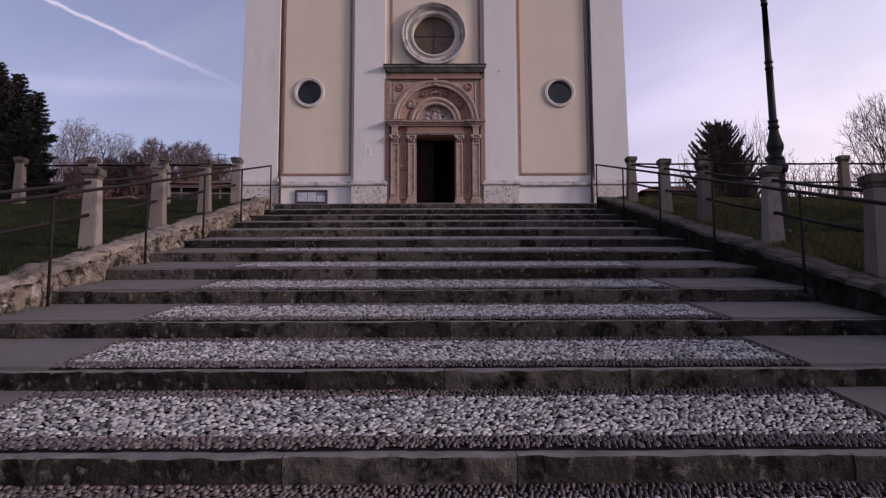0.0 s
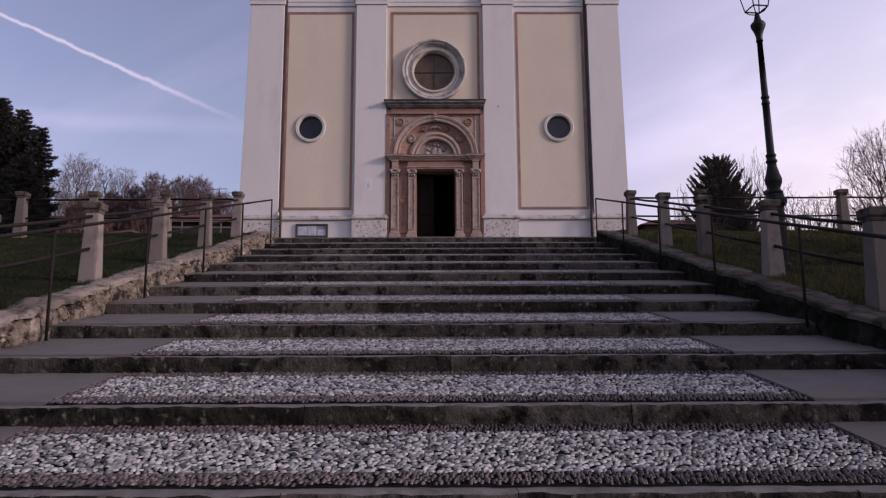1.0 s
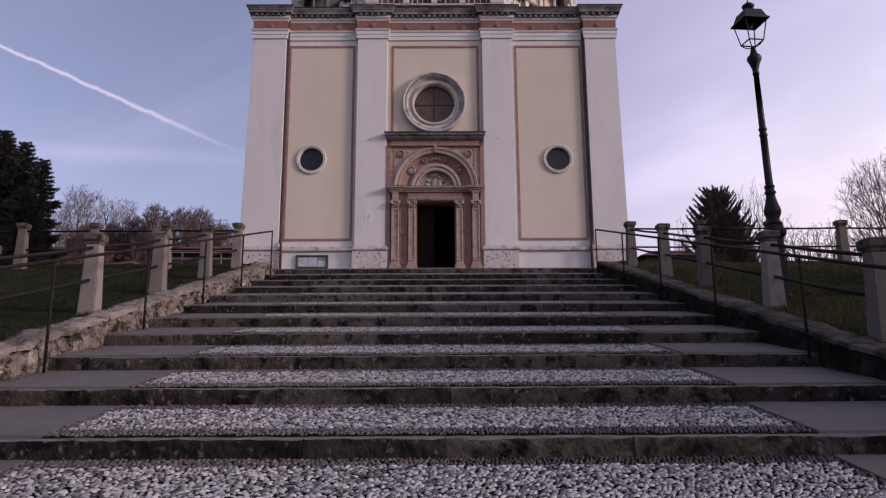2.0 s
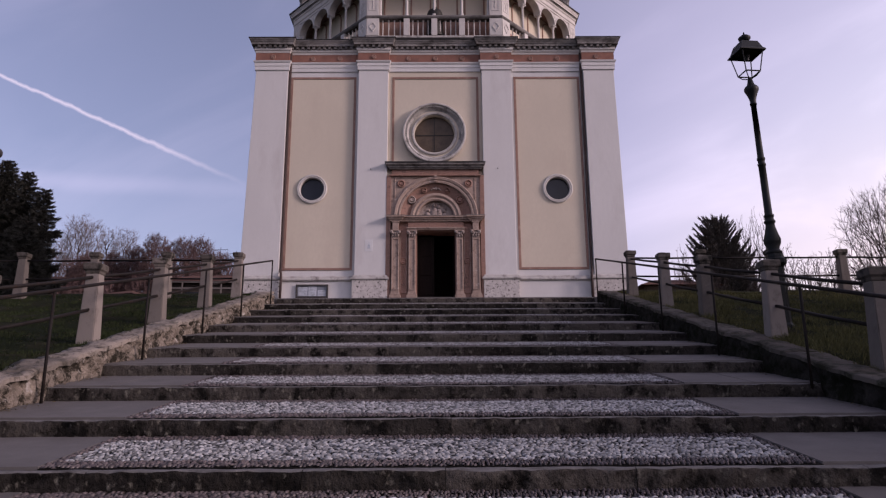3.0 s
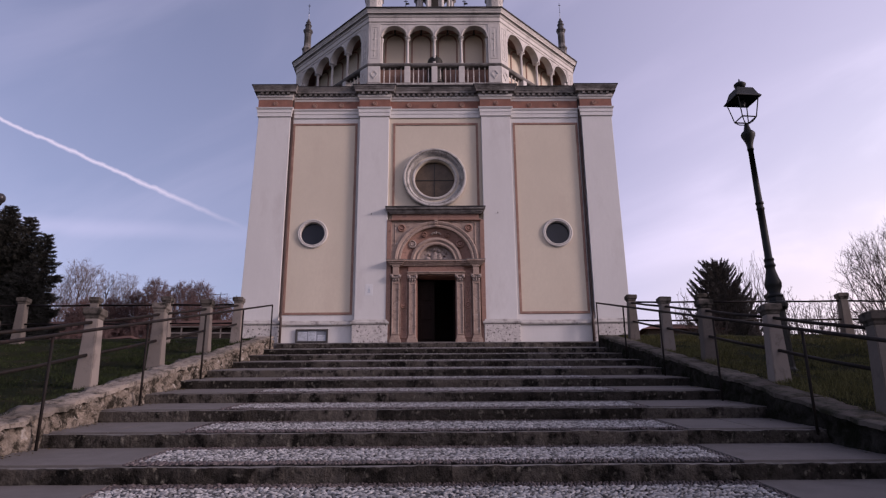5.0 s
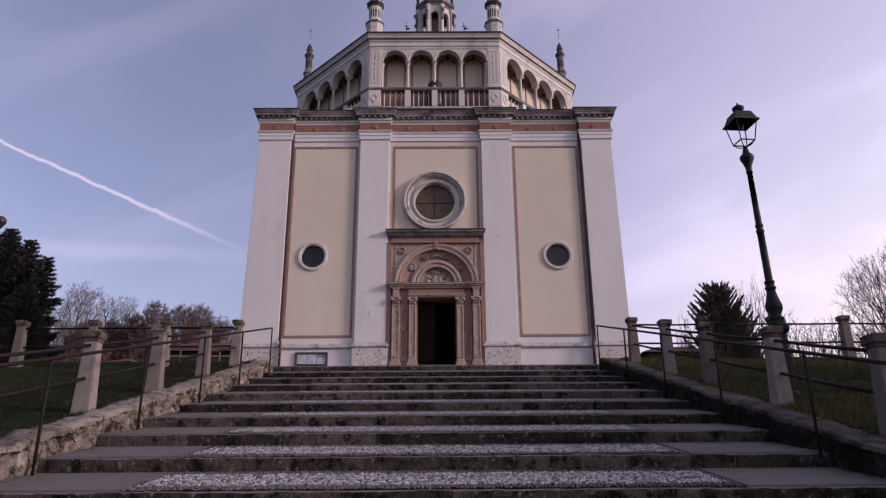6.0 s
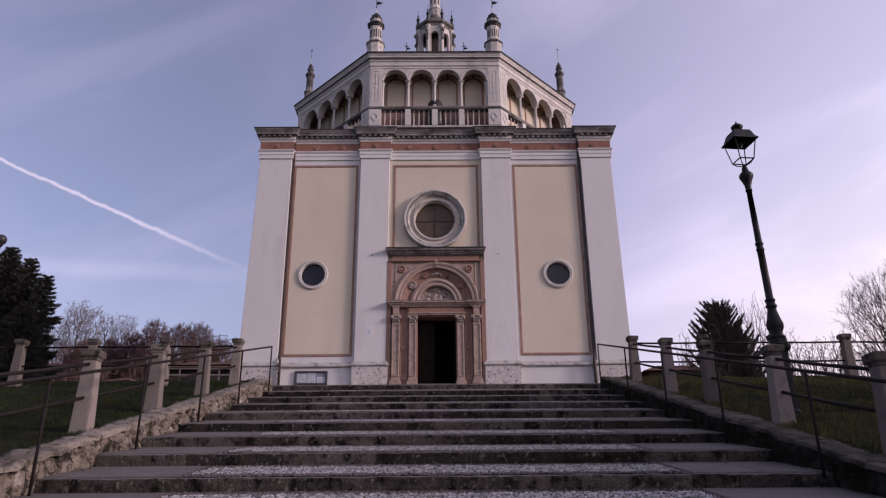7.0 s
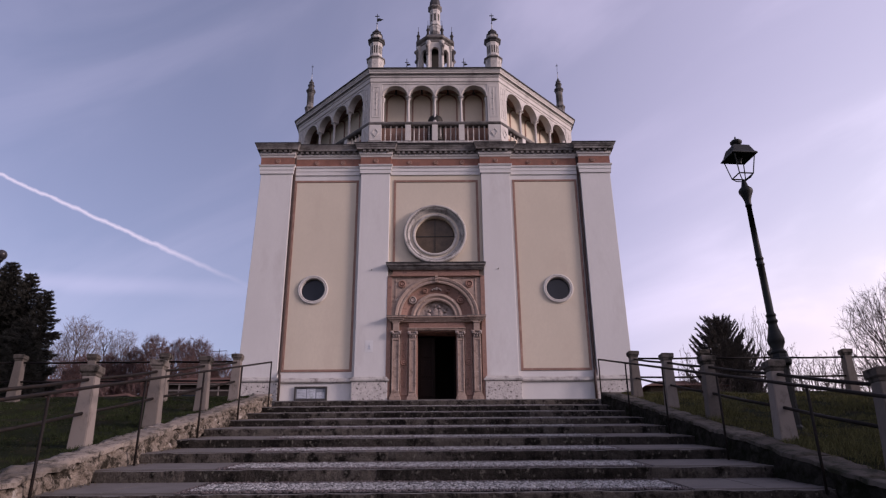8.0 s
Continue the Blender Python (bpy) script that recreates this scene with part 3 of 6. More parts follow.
for k, (x0, x1) in enumerate(PIL):
    bm = bmesh.new()
    box(bm, x0, x1, 0, 0.62, 0.66, 7.65, 0.012)
    for v in bm.verts:
        # the outer edges of the end pilasters are battered
        if (k == 0 and v.co.x < x0 + 0.1) or (k == 3 and v.co.x > x1 - 0.1):
            v.co.x += (-0.15 if k == 0 else 0.075) * (7.65 - v.co.z) / 7.0
    part("pilaster", bm, "white_plaster", church)

# peach fields and their terracotta frames
def field(x0, x1, z0, z1, hole=None, bottom=True):
    y, w = REC - 0.006, 0.075
    bm = bmesh.new()
    if hole:
        pierced(bm, x0 + w, x1 - w, z0 + w, z1 - w, hole[0], hole[1], 0.47, y, REC + 0.01)
    else:
        box(bm, x0 + w, x1 - w, y, REC + 0.01, z0 + w, z1 - w)
    part("field", bm, "peach_plaster", church)
    bars = [(x0, x0 + w, z0, z1), (x1 - w, x1, z0, z1), (x0 + w, x1 - w, z1 - w, z1)]
    if bottom:
        bars.append((x0 + w, x1 - w, z0, z0 + w))
    for a, b, c, d in bars:
        bm = bmesh.new()
        box(bm, a, b, y - 0.018, REC + 0.01, c, d, 0.006)
        part("frame_strip", bm, "frame_paint", church)


field(-4.80, -2.63, 0.86, 7.45, EYES[0])
field(2.605, 4.80, 0.86, 7.45, EYES[1])
for a, b, c, d in ((-1.43, -1.355, 4.3, 7.45), (1.355, 1.43, 4.3, 7.45), (-1.355, 1.355, 7.375, 7.45)):
    bm = bmesh.new()
    box(bm, a, b, REC - 0.024, REC + 0.01, c, d, 0.006)
    part("frame_strip", bm, "frame_paint", church)

# plinth with its moulding
for k, (x0, x1) in enumerate(PIL):
    bm = bmesh.new()
    box(bm, x0 - (0.20 if k == 0 else 0.06), x1 + (0.13 if k == 3 else 0.06), -0.06, 0.5, -0.3, 0.52, 0.015)
    part("pedestal", bm, "speckled_stone", church, "speckled pudding-stone pedestal")
MOULD = [(-0.3, 0.505), (0.07, 0.505), (0.10, 0.53), (0.10, 0.575), (0.06, 0.60), (0.05, 0.63), (0.025, 0.67), (-0.3, 0.67)]
LEFT, RIGHT = OUT[:8], OUT[8:]
for pth in ([(-6.10, 12), (-6.10, 0)] + LEFT[2:-1] + [(-1.565, 0.14)], [(1.535, 0.14)] + RIGHT[1:-2] + [(6.015, 0), (6.015, 12)]):
    bm = bmesh.new()
    sweep(bm, pth, MOULD)
    part("plinth_moulding", bm, "weathered_stone", church)
for (x0, x1) in BAYS:
    bm = bmesh.new()
    box(bm, x0 + 0.06, x1 - 0.06, REC - 0.03, REC + 0.05, -0.3, 0.505)
    part("plinth", bm, "white_plaster", church)

# entablature: white bands, terracotta frieze, dentils, dark cornice
bm = bmesh.new()
sweep(bm, OUT, [(-0.3, 7.64), (0.035, 7.64), (0.035, 7.77), (0.05, 7.78), (0.05, 7.88), (0.08, 7.92), (0.09, 7.96), (-0.3, 7.96)])
part("architrave", bm, "white_plaster", church)
bm = bmesh.new()
sweep(bm, OUT, [(-0.3, 7.96), (0.03, 7.96), (0.03, 8.26), (-0.3, 8.26)])
part("frieze", bm, "terracotta", church, "terracotta frieze")
bm = bmesh.new()
sweep(bm, OUT, [(-0.3, 8.26), (0.04, 8.26), (0.05, 8.32), (0.08, 8.35), (0.08, 8.42), (-0.3, 8.42)])
part("bed_moulding", bm, "pale_stone", church)
bm = bmesh.new()
sweep(bm, OUT, [(-0.3, 8.51), (0.165, 8.51), (0.17, 8.59), (0.185, 8.60), (0.19, 8.625), (0.225, 8.68), (0.23, 8.715), (-0.3, 8.72)])
part("cornice", bm, "cornice_stone", church, "weathered grey stone cornice")
bm = bmesh.new()
sweep(bm, OUT, [(-0.3, 8.42), (0.075, 8.42), (0.075, 8.51), (-0.3, 8.51)])
part("dentil_band", bm, "grey_stone", church)
bm = bmesh.new()
sweep(bm, OUT, [(-0.34, 8.725), (0.250, 8.716), (0.250, 8.738), (-0.34, 8.77)])
part("cornice_flashing", bm, "lead", church, "dark lead flashing over the cornice")


def dentils(path, size, gap):
    pts = [Vector(p) for p in path]
    for a, b in zip(pts, pts[1:]):
        d = (b - a)
        ln = d.length
        if ln < 0.5 or abs(d.x) < 0.1:
            continue
        d.normalize()
        nrm = Vector((d.y, -d.x))
        cnt = int(ln / (size + gap))
        for i in range(cnt):
            yield a + d * ((i + 0.5) * ln / cnt), d, nrm


block = bmesh.new()
box(block, -0.045, 0.045, -0.07, 0.0, 0.0, 0.085)
block_ob = part("dentil", block, "grey_stone", church)
first = True
for p, d, nrm in dentils(OUT, 0.09, 0.085):
    ob = block_ob if first else new("dentil", block_ob.data)
    first = False
    ob.parent = church
    q = p + nrm * 0.075
    ob.matrix_local = Matrix.Translation((q.x, q.y, 8.422)) @ Matrix.Rotation(math.atan2(d.y, d.x), 4, "Z")
# rosettes in the frieze
rb = bmesh.new()
ring(rb, 0, 0, [(0.0, -0.035), (0.03, -0.04), (0.035, -0.02), (0.07, -0.03), (0.085, -0.01), (0.085, 0.01), (0.0, 0.01)], 12)
rosette = part("rosette", rb, "frame_paint", church)
spots = [(-5.4, 0), (-4.1, REC), (-3.2, REC), (-2.05, 0), (-0.9, REC), (0.0, REC), (0.9, REC), (2.05, 0), (3.2, REC), (4.1, REC), (5.37, 0)]
for k, (x, y) in enumerate(spots):
    ob = rosette if k == 0 else new("rosette", rosette.data)
    ob.parent = church
    ob.location = (x, y - 0.03, 8.11)

# round windows
for ex, ez in EYES:
    win = new("window")
    win.parent = church
    win.location = (ex, 0, ez)
    win.scale = (1.03, 1, 1.03)
    bm = bmesh.new()
    ring(bm, 0, 0, [(0.37, 0.30), (0.37, 0.10), (0.395, 0.085), (0.41, 0.10), (0.44, 0.085), (0.475, 0.11), (0.475, 0.16), (0.42, 0.30)], 56)
    part("window_frame", bm, "pale_stone", win, smooth=False)
    bm = bmesh.new()
    ring(bm, 0, 0, [(0.0, 0.24), (0.36, 0.24), (0.36, 0.26), (0.0, 0.26)], 40)
    part("pane", bm, "glass_dark", win)
rose = new("rose_window")
rose.parent = church
rose.location = (-0.04, 0, 5.42)
rose.scale = (1.05, 1, 1.05)
bm = bmesh.new()
ring(bm, 0, 0, [(0.63, 0.40), (0.63, 0.14), (0.645, 0.10), (0.68, 0.09), (0.71, 0.11), (0.72, 0.15), (0.745, 0.165), (0.79, 0.14), (0.83, 0.085), (0.85, 0.045), (0.86, 0.055), (0.905, 0.055), (0.91, 0.0), (0.935, -0.022), (0.97, -0.02), (0.99, 0.01), (0.99, 0.16), (0.70, 0.40)], 80)
part("window_frame", bm, "weathered_stone", rose, "moulded stone ring with a row of dentils")
bead = bmesh.new()
box(bead, -0.024, 0.024, -0.022, 0.022, -0.018, 0.018, 0.005)
bead_ob = part("bead", bead, "weathered_stone", rose)
for k in range(64):
    a = 2 * math.pi * k / 64
    ob = bead_ob if k == 0 else new("bead", bead_ob.data)
    ob.parent = rose
    ob.location, ob.rotation_euler = (0.882 * math.cos(a), 0.035, 0.882 * math.sin(a)), (0, math.pi / 2 - a, 0)
bm = bmesh.new()
ring(bm, 0, 0, [(0.0, 0.30), (0.62, 0.30), (0.62, 0.32), (0.0, 0.32)], 56)
part("pane", bm, "rose_glass", rose, "dim brown leaded glass")
for dims in ((-0.012, 0.012, -0.61, 0.61), (-0.61, 0.61, -0.012, 0.012)):
    bm = bmesh.new()
    box(bm, dims[0], dims[1], 0.28, 0.30, dims[2], dims[3])
    part("glazing_bar", bm, "bronze", rose)

# rain pipes in the corners beside the end pilasters
for x, s in ((-4.83, 1), (4.865, -1)):
    bm = bmesh.new()
    tube(bm, [(x, 0.085, 8.3), (x, 0.085, 0.95), (x + s * 0.0, 0.02, 0.80), (x + s * 0.05, -0.12, 0.70), (x + s * 0.06, -0.13, 0.55), (x + s * 0.06, -0.13, -0.2)], 0.04, 10)
    part("rain_pipe", bm, "copper_pipe", church, "dark painted rain pipe", smooth=True)

# ---- portal ----
portal = new("portal")
portal.parent = church
portal["label"] = "carved pink and red marble portal"


def pbox(name, mtl, x0, x1, y0, y1, z0, z1, bevel=0.008, label=""):
    bm = bmesh.new()
    box(bm, x0, x1, y0, y1, z0, z1, bevel)
    return part(name, bm, mtl, portal, label)


DX0, DX1, DTOP = -0.60, 0.605, 2.075
PC = 0.0
pbox("jamb_wall", "red_marble", -1.565, DX0, 0.10, 0.6, -0.1, 2.5)
pbox("jamb_wall", "red_marble", DX1, 1.535, 0.10, 0.6, -0.1, 2.5)
pbox("lintel", "red_marble", DX0, DX1, 0.03, 0.6, DTOP, 2.40, 0.006)
pbox("lintel_fascia", "pink_marble", -0.90, 0.89, -0.075, 0.3, 2.105, 2.145)
pbox("lintel_fillet", "pink_marble", -0.92, 0.91, -0.10, 0.3, 2.147, 2.18)
pbox("frieze_panel", "red_marble", -0.88, 0.87, -0.005, 0.3, 2.19, 2.37)
pbox("threshold", "paving", -0.62, 0.62, -0.02, 0.6, -0.15, -0.03)
# edge strips, standing out from the bay
for x0, x1 in ((-1.572, -1.43), (1.405, 1.542)):
    pbox("edge_strip", "red_marble", x0, x1, -0.012, 0.3, -0.05, 3.93)


def column(x, w, proud):
    """A square-shafted portal column with base, sunk panel and leafy capital."""
    y = 0.10 - proud
    pbox("column_base", "pink_marble", x - w / 2 - 0.05, x + w / 2 + 0.05, y - 0.05, 0.12, -0.06, 0.04, 0.01)
    pbox("column_base", "pink_marble", x - w / 2 - 0.03, x + w / 2 + 0.03, y - 0.03, 0.12, 0.04, 0.085, 0.018)
    pbox("column_base", "pink_marble", x - w / 2 - 0.014, x + w / 2 + 0.014, y - 0.014, 0.12, 0.085, 0.135, 0.01)
    pbox("shaft", "pink_marble", x - w / 2, x + w / 2, y, 0.12, 0.135, 1.87, 0.008)
    for a, b in ((x - w / 2 + 0.012, x - w / 2 + 0.045), (x + w / 2 - 0.045, x + w / 2 - 0.012)):
        pbox("shaft_bead", "pink_marble", a, b, y - 0.022, y + 0.01, 0.19, 1.82, 0.006)
    for a, b in ((0.19, 0.222), (1.788, 1.82)):
        pbox("shaft_bead", "pink_marble", x - w / 2 + 0.047, x + w / 2 - 0.047, y - 0.02, y + 0.01, a, b, 0.006)
    bm = bmesh.new()
    lathe(bm, [(w * 0.66, 1.865), (w * 0.70, 1.875), (w * 0.70, 1.89), (w * 0.62, 1.90), (w * 0.64, 1.95), (w * 0.74, 2.03), (w * 0.80, 2.06)], (x, y + w / 2, 0), 4, math.pi / 4)
    for k in range(-1, 2):
        for zz, rr in ((1.925, 0.036), (1.985, 0.03)):
            bmesh.ops.create_icosphere(bm, subdivisions=1, radius=rr, matrix=Matrix.Translation((x + k * w * 0.34 * (1 if zz < 1.95 else 0.7), y - 0.01 - (zz - 1.9) * 0.5, zz)) @ Matrix.Diagonal((0.85, 0.9, 1.35, 1)))
    for k in (-1, 1):
        ring(bm, x + k * w * 0.46, 2.025, [(0.016, y - 0.085), (0.052, y - 0.07), (0.052, y + 0.02), (0.016, y + 0.02)], 12)
    part("capital", bm, "relief_stone", portal, "leafy carved capital")
    pbox("abacus", "pink_marble", x - w / 2 - 0.05, x + w / 2 + 0.05, y - 0.05, 0.12, 2.066, 2.10, 0.008)


for x, w, pr in ((-1.27, 0.25, 0.16), (-0.75, 0.232, 0.11), (0.74, 0.224, 0.11), (1.25, 0.245, 0.16)):
    column(x, w, pr)
# carved strips between the columns, each with a round medallion
for x in (-1.02, 0.985):
    pbox("carved_panel", "red_marble", x - 0.12, x + 0.12, 0.07, 0.12, 0.10, 2.08, 0.01)
    for a, b in ((x - 0.11, x - 0.09), (x + 0.09, x + 0.11)):
        pbox("panel_fillet", "pink_marble", a, b, 0.05, 0.08, 0.2, 1.9, 0.005)
    bm = bmesh.new()
    ring(bm, x, 1.125, [(0.0, 0.03), (0.04, 0.02), (0.065, 0.05), (0.09, 0.022), (0.105, 0.03), (0.105, 0.08), (0.0, 0.08)], 20)
    part("medallion", bm, "red_marble", portal)
    bm = bmesh.new()
    tube(bm, [(x, 0.062, 0.3), (x, 0.062, 0.98)], 0.012, 6)
    tube(bm, [(x, 0.062, 1.27), (x, 0.062, 1.85)], 0.012, 6)
    for z in (0.42, 0.62, 0.82, 1.36, 1.55, 1.74):
        for sg in (-1, 1):
            tube(bm, [(x, 0.062, z - 0.06), (x + sg * 0.055, 0.06, z), (x + sg * 0.035, 0.06, z + 0.05)], 0.012, 5)
    part("carved_stem", bm, "red_marble", portal, "worn leafy stem in low relief")
# blocks above the outer capitals and the impost cornice that breaks forward over them
for x in (-1.27, 1.25):
    pbox("impost_block", "pink_marble", x - 0.095, x + 0.095, -0.09, 0.12, 2.10, 2.34)
    pbox("impost_neck", "pink_marble", x - 0.12, x + 0.12, -0.11, 0.12, 2.34, 2.40)
IMP = [(-1.44, 0.11), (-1.44, -0.10), (-1.10, -0.10), (-1.10, -0.03), (1.08, -0.03), (1.08, -0.10), (1.42, -0.10), (1.42, 0.11)]
bm = bmesh.new()
sweep(bm, IMP, [(-0.1, 2.385), (0.02, 2.385), (0.03, 2.42), (0.065, 2.44), (0.075, 2.475), (0.12, 2.495), (0.125, 2.54), (-0.1, 2.548)])
part("impost_cornice", bm, "pink_marble", portal)
bm = bmesh.new()
sweep(bm, IMP, [(-0.1, 2.55), (0.13, 2.543), (0.13, 2.556), (-0.1, 2.565)])
part("impost_top", bm, "grey_stone", portal, "blackened weathered top edge")
# arch wall: square field with a large round arch
AZ = 2.55
bm = bmesh.new()
n = 40
x0, x1, ztop, R = -1.43, 1.405, 3.93, 1.13
arc = [(PC + R * math.cos(math.pi * i / n), AZ + R * math.sin(math.pi * i / n)) for i in range(n + 1)]
outer = []
for i in range(n + 1):
    c, s = math.cos(math.pi * i / n), math.sin(math.pi * i / n)
    k = min(((x1 if c > 0 else x0) - PC) / c if abs(c) > 1e-6 else 9, (ztop - AZ) / s if s > 1e-6 else 9)
    outer.append((PC + c * k, AZ + s * k))
for y0 in (0.03,):
    a = [bm.verts.new((x, y0, z)) for x, z in arc]
    b = [bm.verts.new((x, y0, z)) for x, z in outer]
    c = [bm.verts.new((x, 0.5, z)) for x, z in arc]
    for i in range(n):
        bm.faces.new((a[i], a[i + 1], b[i + 1], b[i]))
        bm.faces.new((a[i], c[i], c[i + 1], a[i + 1]))
part("arch_wall", bm, "pink_marble", portal)
pbox("arch_corner", "pink_marble", -1.43, -1.18, 0.034, 0.3, 3.66, 3.93)
pbox("arch_corner", "pink_marble", 1.14, 1.405, 0.034, 0.3, 3.66, 3.93)
bm = bmesh.new()
ring(bm, PC, AZ, [(1.13, 0.06), (1.13, -0.01), (1.18, -0.02), (1.21, 0.0), (1.25, -0.03), (1.31, -0.045), (1.335, -0.02), (1.335, 0.06)], 48, 0, math.pi)
part("archivolt", bm, "pink_marble", portal, "moulded round archivolt")
bm = bmesh.new()
ring(bm, PC, AZ, [(0.80, 0.40), (0.80, 0.20), (1.14, 0.09), (1.14, 0.40)], 40, 0, math.pi)
part("splay", bm, "red_marble", portal)
bm = bmesh.new()
ring(bm, PC, AZ, [(0.58, 0.34), (0.58, 0.13), (0.62, 0.11), (0.68, 0.14), (0.74, 0.09), (0.82, 0.11), (0.82, 0.34)], 40, 0, math.pi)
part("inner_archivolt", bm, "pink_marble", portal)
bm = bmesh.new()
ring(bm, PC, AZ, [(0.0, 0.28), (0.60, 0.28), (0.60, 0.34), (0.0, 0.34)], 32, 0, math.pi)
part("tympanum", bm, "relief_stone", portal)
bm = bmesh.new()
rng = random.Random(3)
for dx, dz, sx, sz in ((-0.05, 0.16, 0.13, 0.20), (0.10, 0.15, 0.10, 0.18), (-0.04, 0.40, 0.065, 0.08), (0.09, 0.35, 0.055, 0.065), (-0.26, 0.10, 0.09, 0.11), (0.29, 0.09, 0.09, 0.10), (-0.24, 0.24, 0.05, 0.05), (0.27, 0.22, 0.05, 0.05)):
    bmesh.ops.create_icosphere(bm, subdivisions=2, radius=1.0, matrix=Matrix.Translation((PC + dx, 0.27, AZ + dz * 1.15)) @ Matrix.Diagonal((sx, 0.06, sz, 1)))
for v in bm.verts:
    v.co += 0.012 * noise.noise_vector(v.co * 14)
part("tympanum_relief", bm, "relief_stone", portal, "worn low relief carving", smooth=True)
for ang, rr, size in ((38, 0.97, 1.25), (142, 0.97, 1.25), (68, 0.98, 0.8), (112, 0.98, 0.8)):
    a = radians(ang)
    bm = bmesh.new()
    ring(bm, PC + rr * math.cos(a), AZ + rr * math.sin(a), [(r_ * size, y_) for r_, y_ in ((0.0, 0.10), (0.045, 0.09), (0.06, 0.13), (0.085, 0.085), (0.105, 0.095), (0.105, 0.22), (0.0, 0.22))], 18)
    part("roundel", bm, "relief_stone" if ang == 142 else "red_marble", portal)
bm = bmesh.new()
for dx, dz, sx, sz in ((0, 0.98, 0.05, 0.06), (-0.08, 0.97, 0.055, 0.035), (0.08, 0.97, 0.055, 0.035), (-0.14, 0.93, 0.03, 0.03), (0.14, 0.93, 0.03, 0.03)):
    bmesh.ops.create_icosphere(bm, subdivisions=2, radius=1.0, matrix=Matrix.Translation((PC + dx, 0.12, AZ + dz)) @ Matrix.Diagonal((sx, 0.03, sz, 1)))
part("winged_carving", bm, "relief_stone", portal, smooth=True)
for x in (-1.105, 1.045):
    bm = bmesh.new()
    ring(bm, x, 3.655, [(0.0, -0.005), (0.045, -0.015), (0.065, 0.025), (0.10, -0.02), (0.13, 0.0), (0.13, 0.05), (0.0, 0.05)], 22)
    part("roundel", bm, "red_marble", portal)
    sg = -1 if x < 0 else 1
    for pts in ([(x + sg * 0.20, 3.86), (x - sg * 0.55, 3.86), (x + sg * 0.20, 3.10)],):
        for (ax, az), (bx, bz) in zip(pts, pts[1:] + pts[:1]):
            if abs(ax - bx) > 0.3 and abs(az - bz) > 0.3:
                continue
            bm = bmesh.new()
            tube(bm, [(ax, 0.028, az), (bx, 0.028, bz)], 0.018, 6)
            part("spandrel_fillet", bm, "pink_marble", portal)
bm = bmesh.new()
for zz, rr in ((3.72, 0.035), (3.80, 0.045), (3.875, 0.05)):
    lathe(bm, [(0.01, -0.05), (rr, -0.045), (rr, 0.045), (0.01, 0.05)], (0, 0, 0), 10)
    for v in bm.verts:
        if not v.tag:
            c = v.co.copy()
            v.co = Vector((PC + c.z, -0.03 + c.y, zz + c.x))
            v.tag = True
part("keystone", bm, "pink_marble", portal, "small scrolled keystone")
# top entablature
ENT = [(-1.45, 0.14), (-1.45, -0.02), (1.42, -0.02), (1.42, 0.14)]
bm = bmesh.new()
sweep(bm, ENT, [(-0.14, 3.90), (0.03, 3.90), (0.04, 3.93), (0.02, 3.95), (-0.04, 3.955), (-0.04, 4.13), (-0.14, 4.13)])
part("frieze", bm, "red_marble", portal)
bm = bmesh.new()
sweep(bm, ENT, [(-0.14, 4.13), (0.03, 4.128), (0.05, 4.16), (0.08, 4.18), (0.09, 4.215), (0.15, 4.25), (0.16, 4.30), (-0.14, 4.31)])
part("cornice", bm, "cornice_stone", portal, "moulded projecting cornice, grey with weather")
bm = bmesh.new()
sweep(bm, ENT, [(-0.14, 4.312), (0.17, 4.302), (0.18, 4.34), (-0.14, 4.39)])
part("cornice_top", bm, "lead", portal, "blackened lead cover")
# door leaves: one closed, one swung inward
pbox("door_leaf", "dark_wood", DX0 + 0.01, PC - 0.06, 0.42, 0.48, 0.0, 1.99, 0.006, "dark wooden door leaf, closed")
for z0, z1 in ((0.12, 0.62), (0.74, 1.24), (1.36, 1.88)):
    pbox("door_panel", "dark_wood", DX0 + 0.10, PC - 0.14, 0.40, 0.43, z0, z1, 0.012)
pbox("door_leaf", "dark_wood", DX1 - 0.06, DX1 - 0.005, 0.50, 1.05, 0.0, 1.99, 0.006, "dark wooden door leaf, swung open")
for dims in ((-0.95, -0.90, 0.6, 2.2), (0.90, 0.95, 0.6, 2.2)):
    pbox("porch_screen", "dark_wood", dims[0], dims[1], dims[2], dims[3], 0.0, 2.6)
pbox("porch_screen", "dark_wood", -0.95, 0.95, 2.2, 2.25, 0.0, 2.6)
pbox("porch_ceiling", "dark_wood", -0.95, 0.95, 0.6, 2.25, 2.6, 2.65)

# ---- drum with its gallery ----
drum = new("drum")
drum.parent = church
drum["label"] = "octagonal drum with arcaded gallery"
OCT = [(-2.345, 0.25), (2.285, 0.25), (5.50, 3.73), (5.50, 8.20), (2.285, 11.68), (-2.345, 11.68), (-5.56, 8.20), (-5.56, 3.73)]
OCTV = [Vector(p) for p in OCT]
IN = 0.68


def inset(d):
    out = []
    for i, p in enumerate(OCTV):
        a, b = (p - OCTV[i - 1]).normalized(), (OCTV[(i + 1) % 8] - p).normalized()
        na, nb = Vector((a.y, -a.x)), Vector((b.y, -b.x))
        m = (na + nb) / (1 + na.dot(nb))
        out.append(p - m * d)
    return out


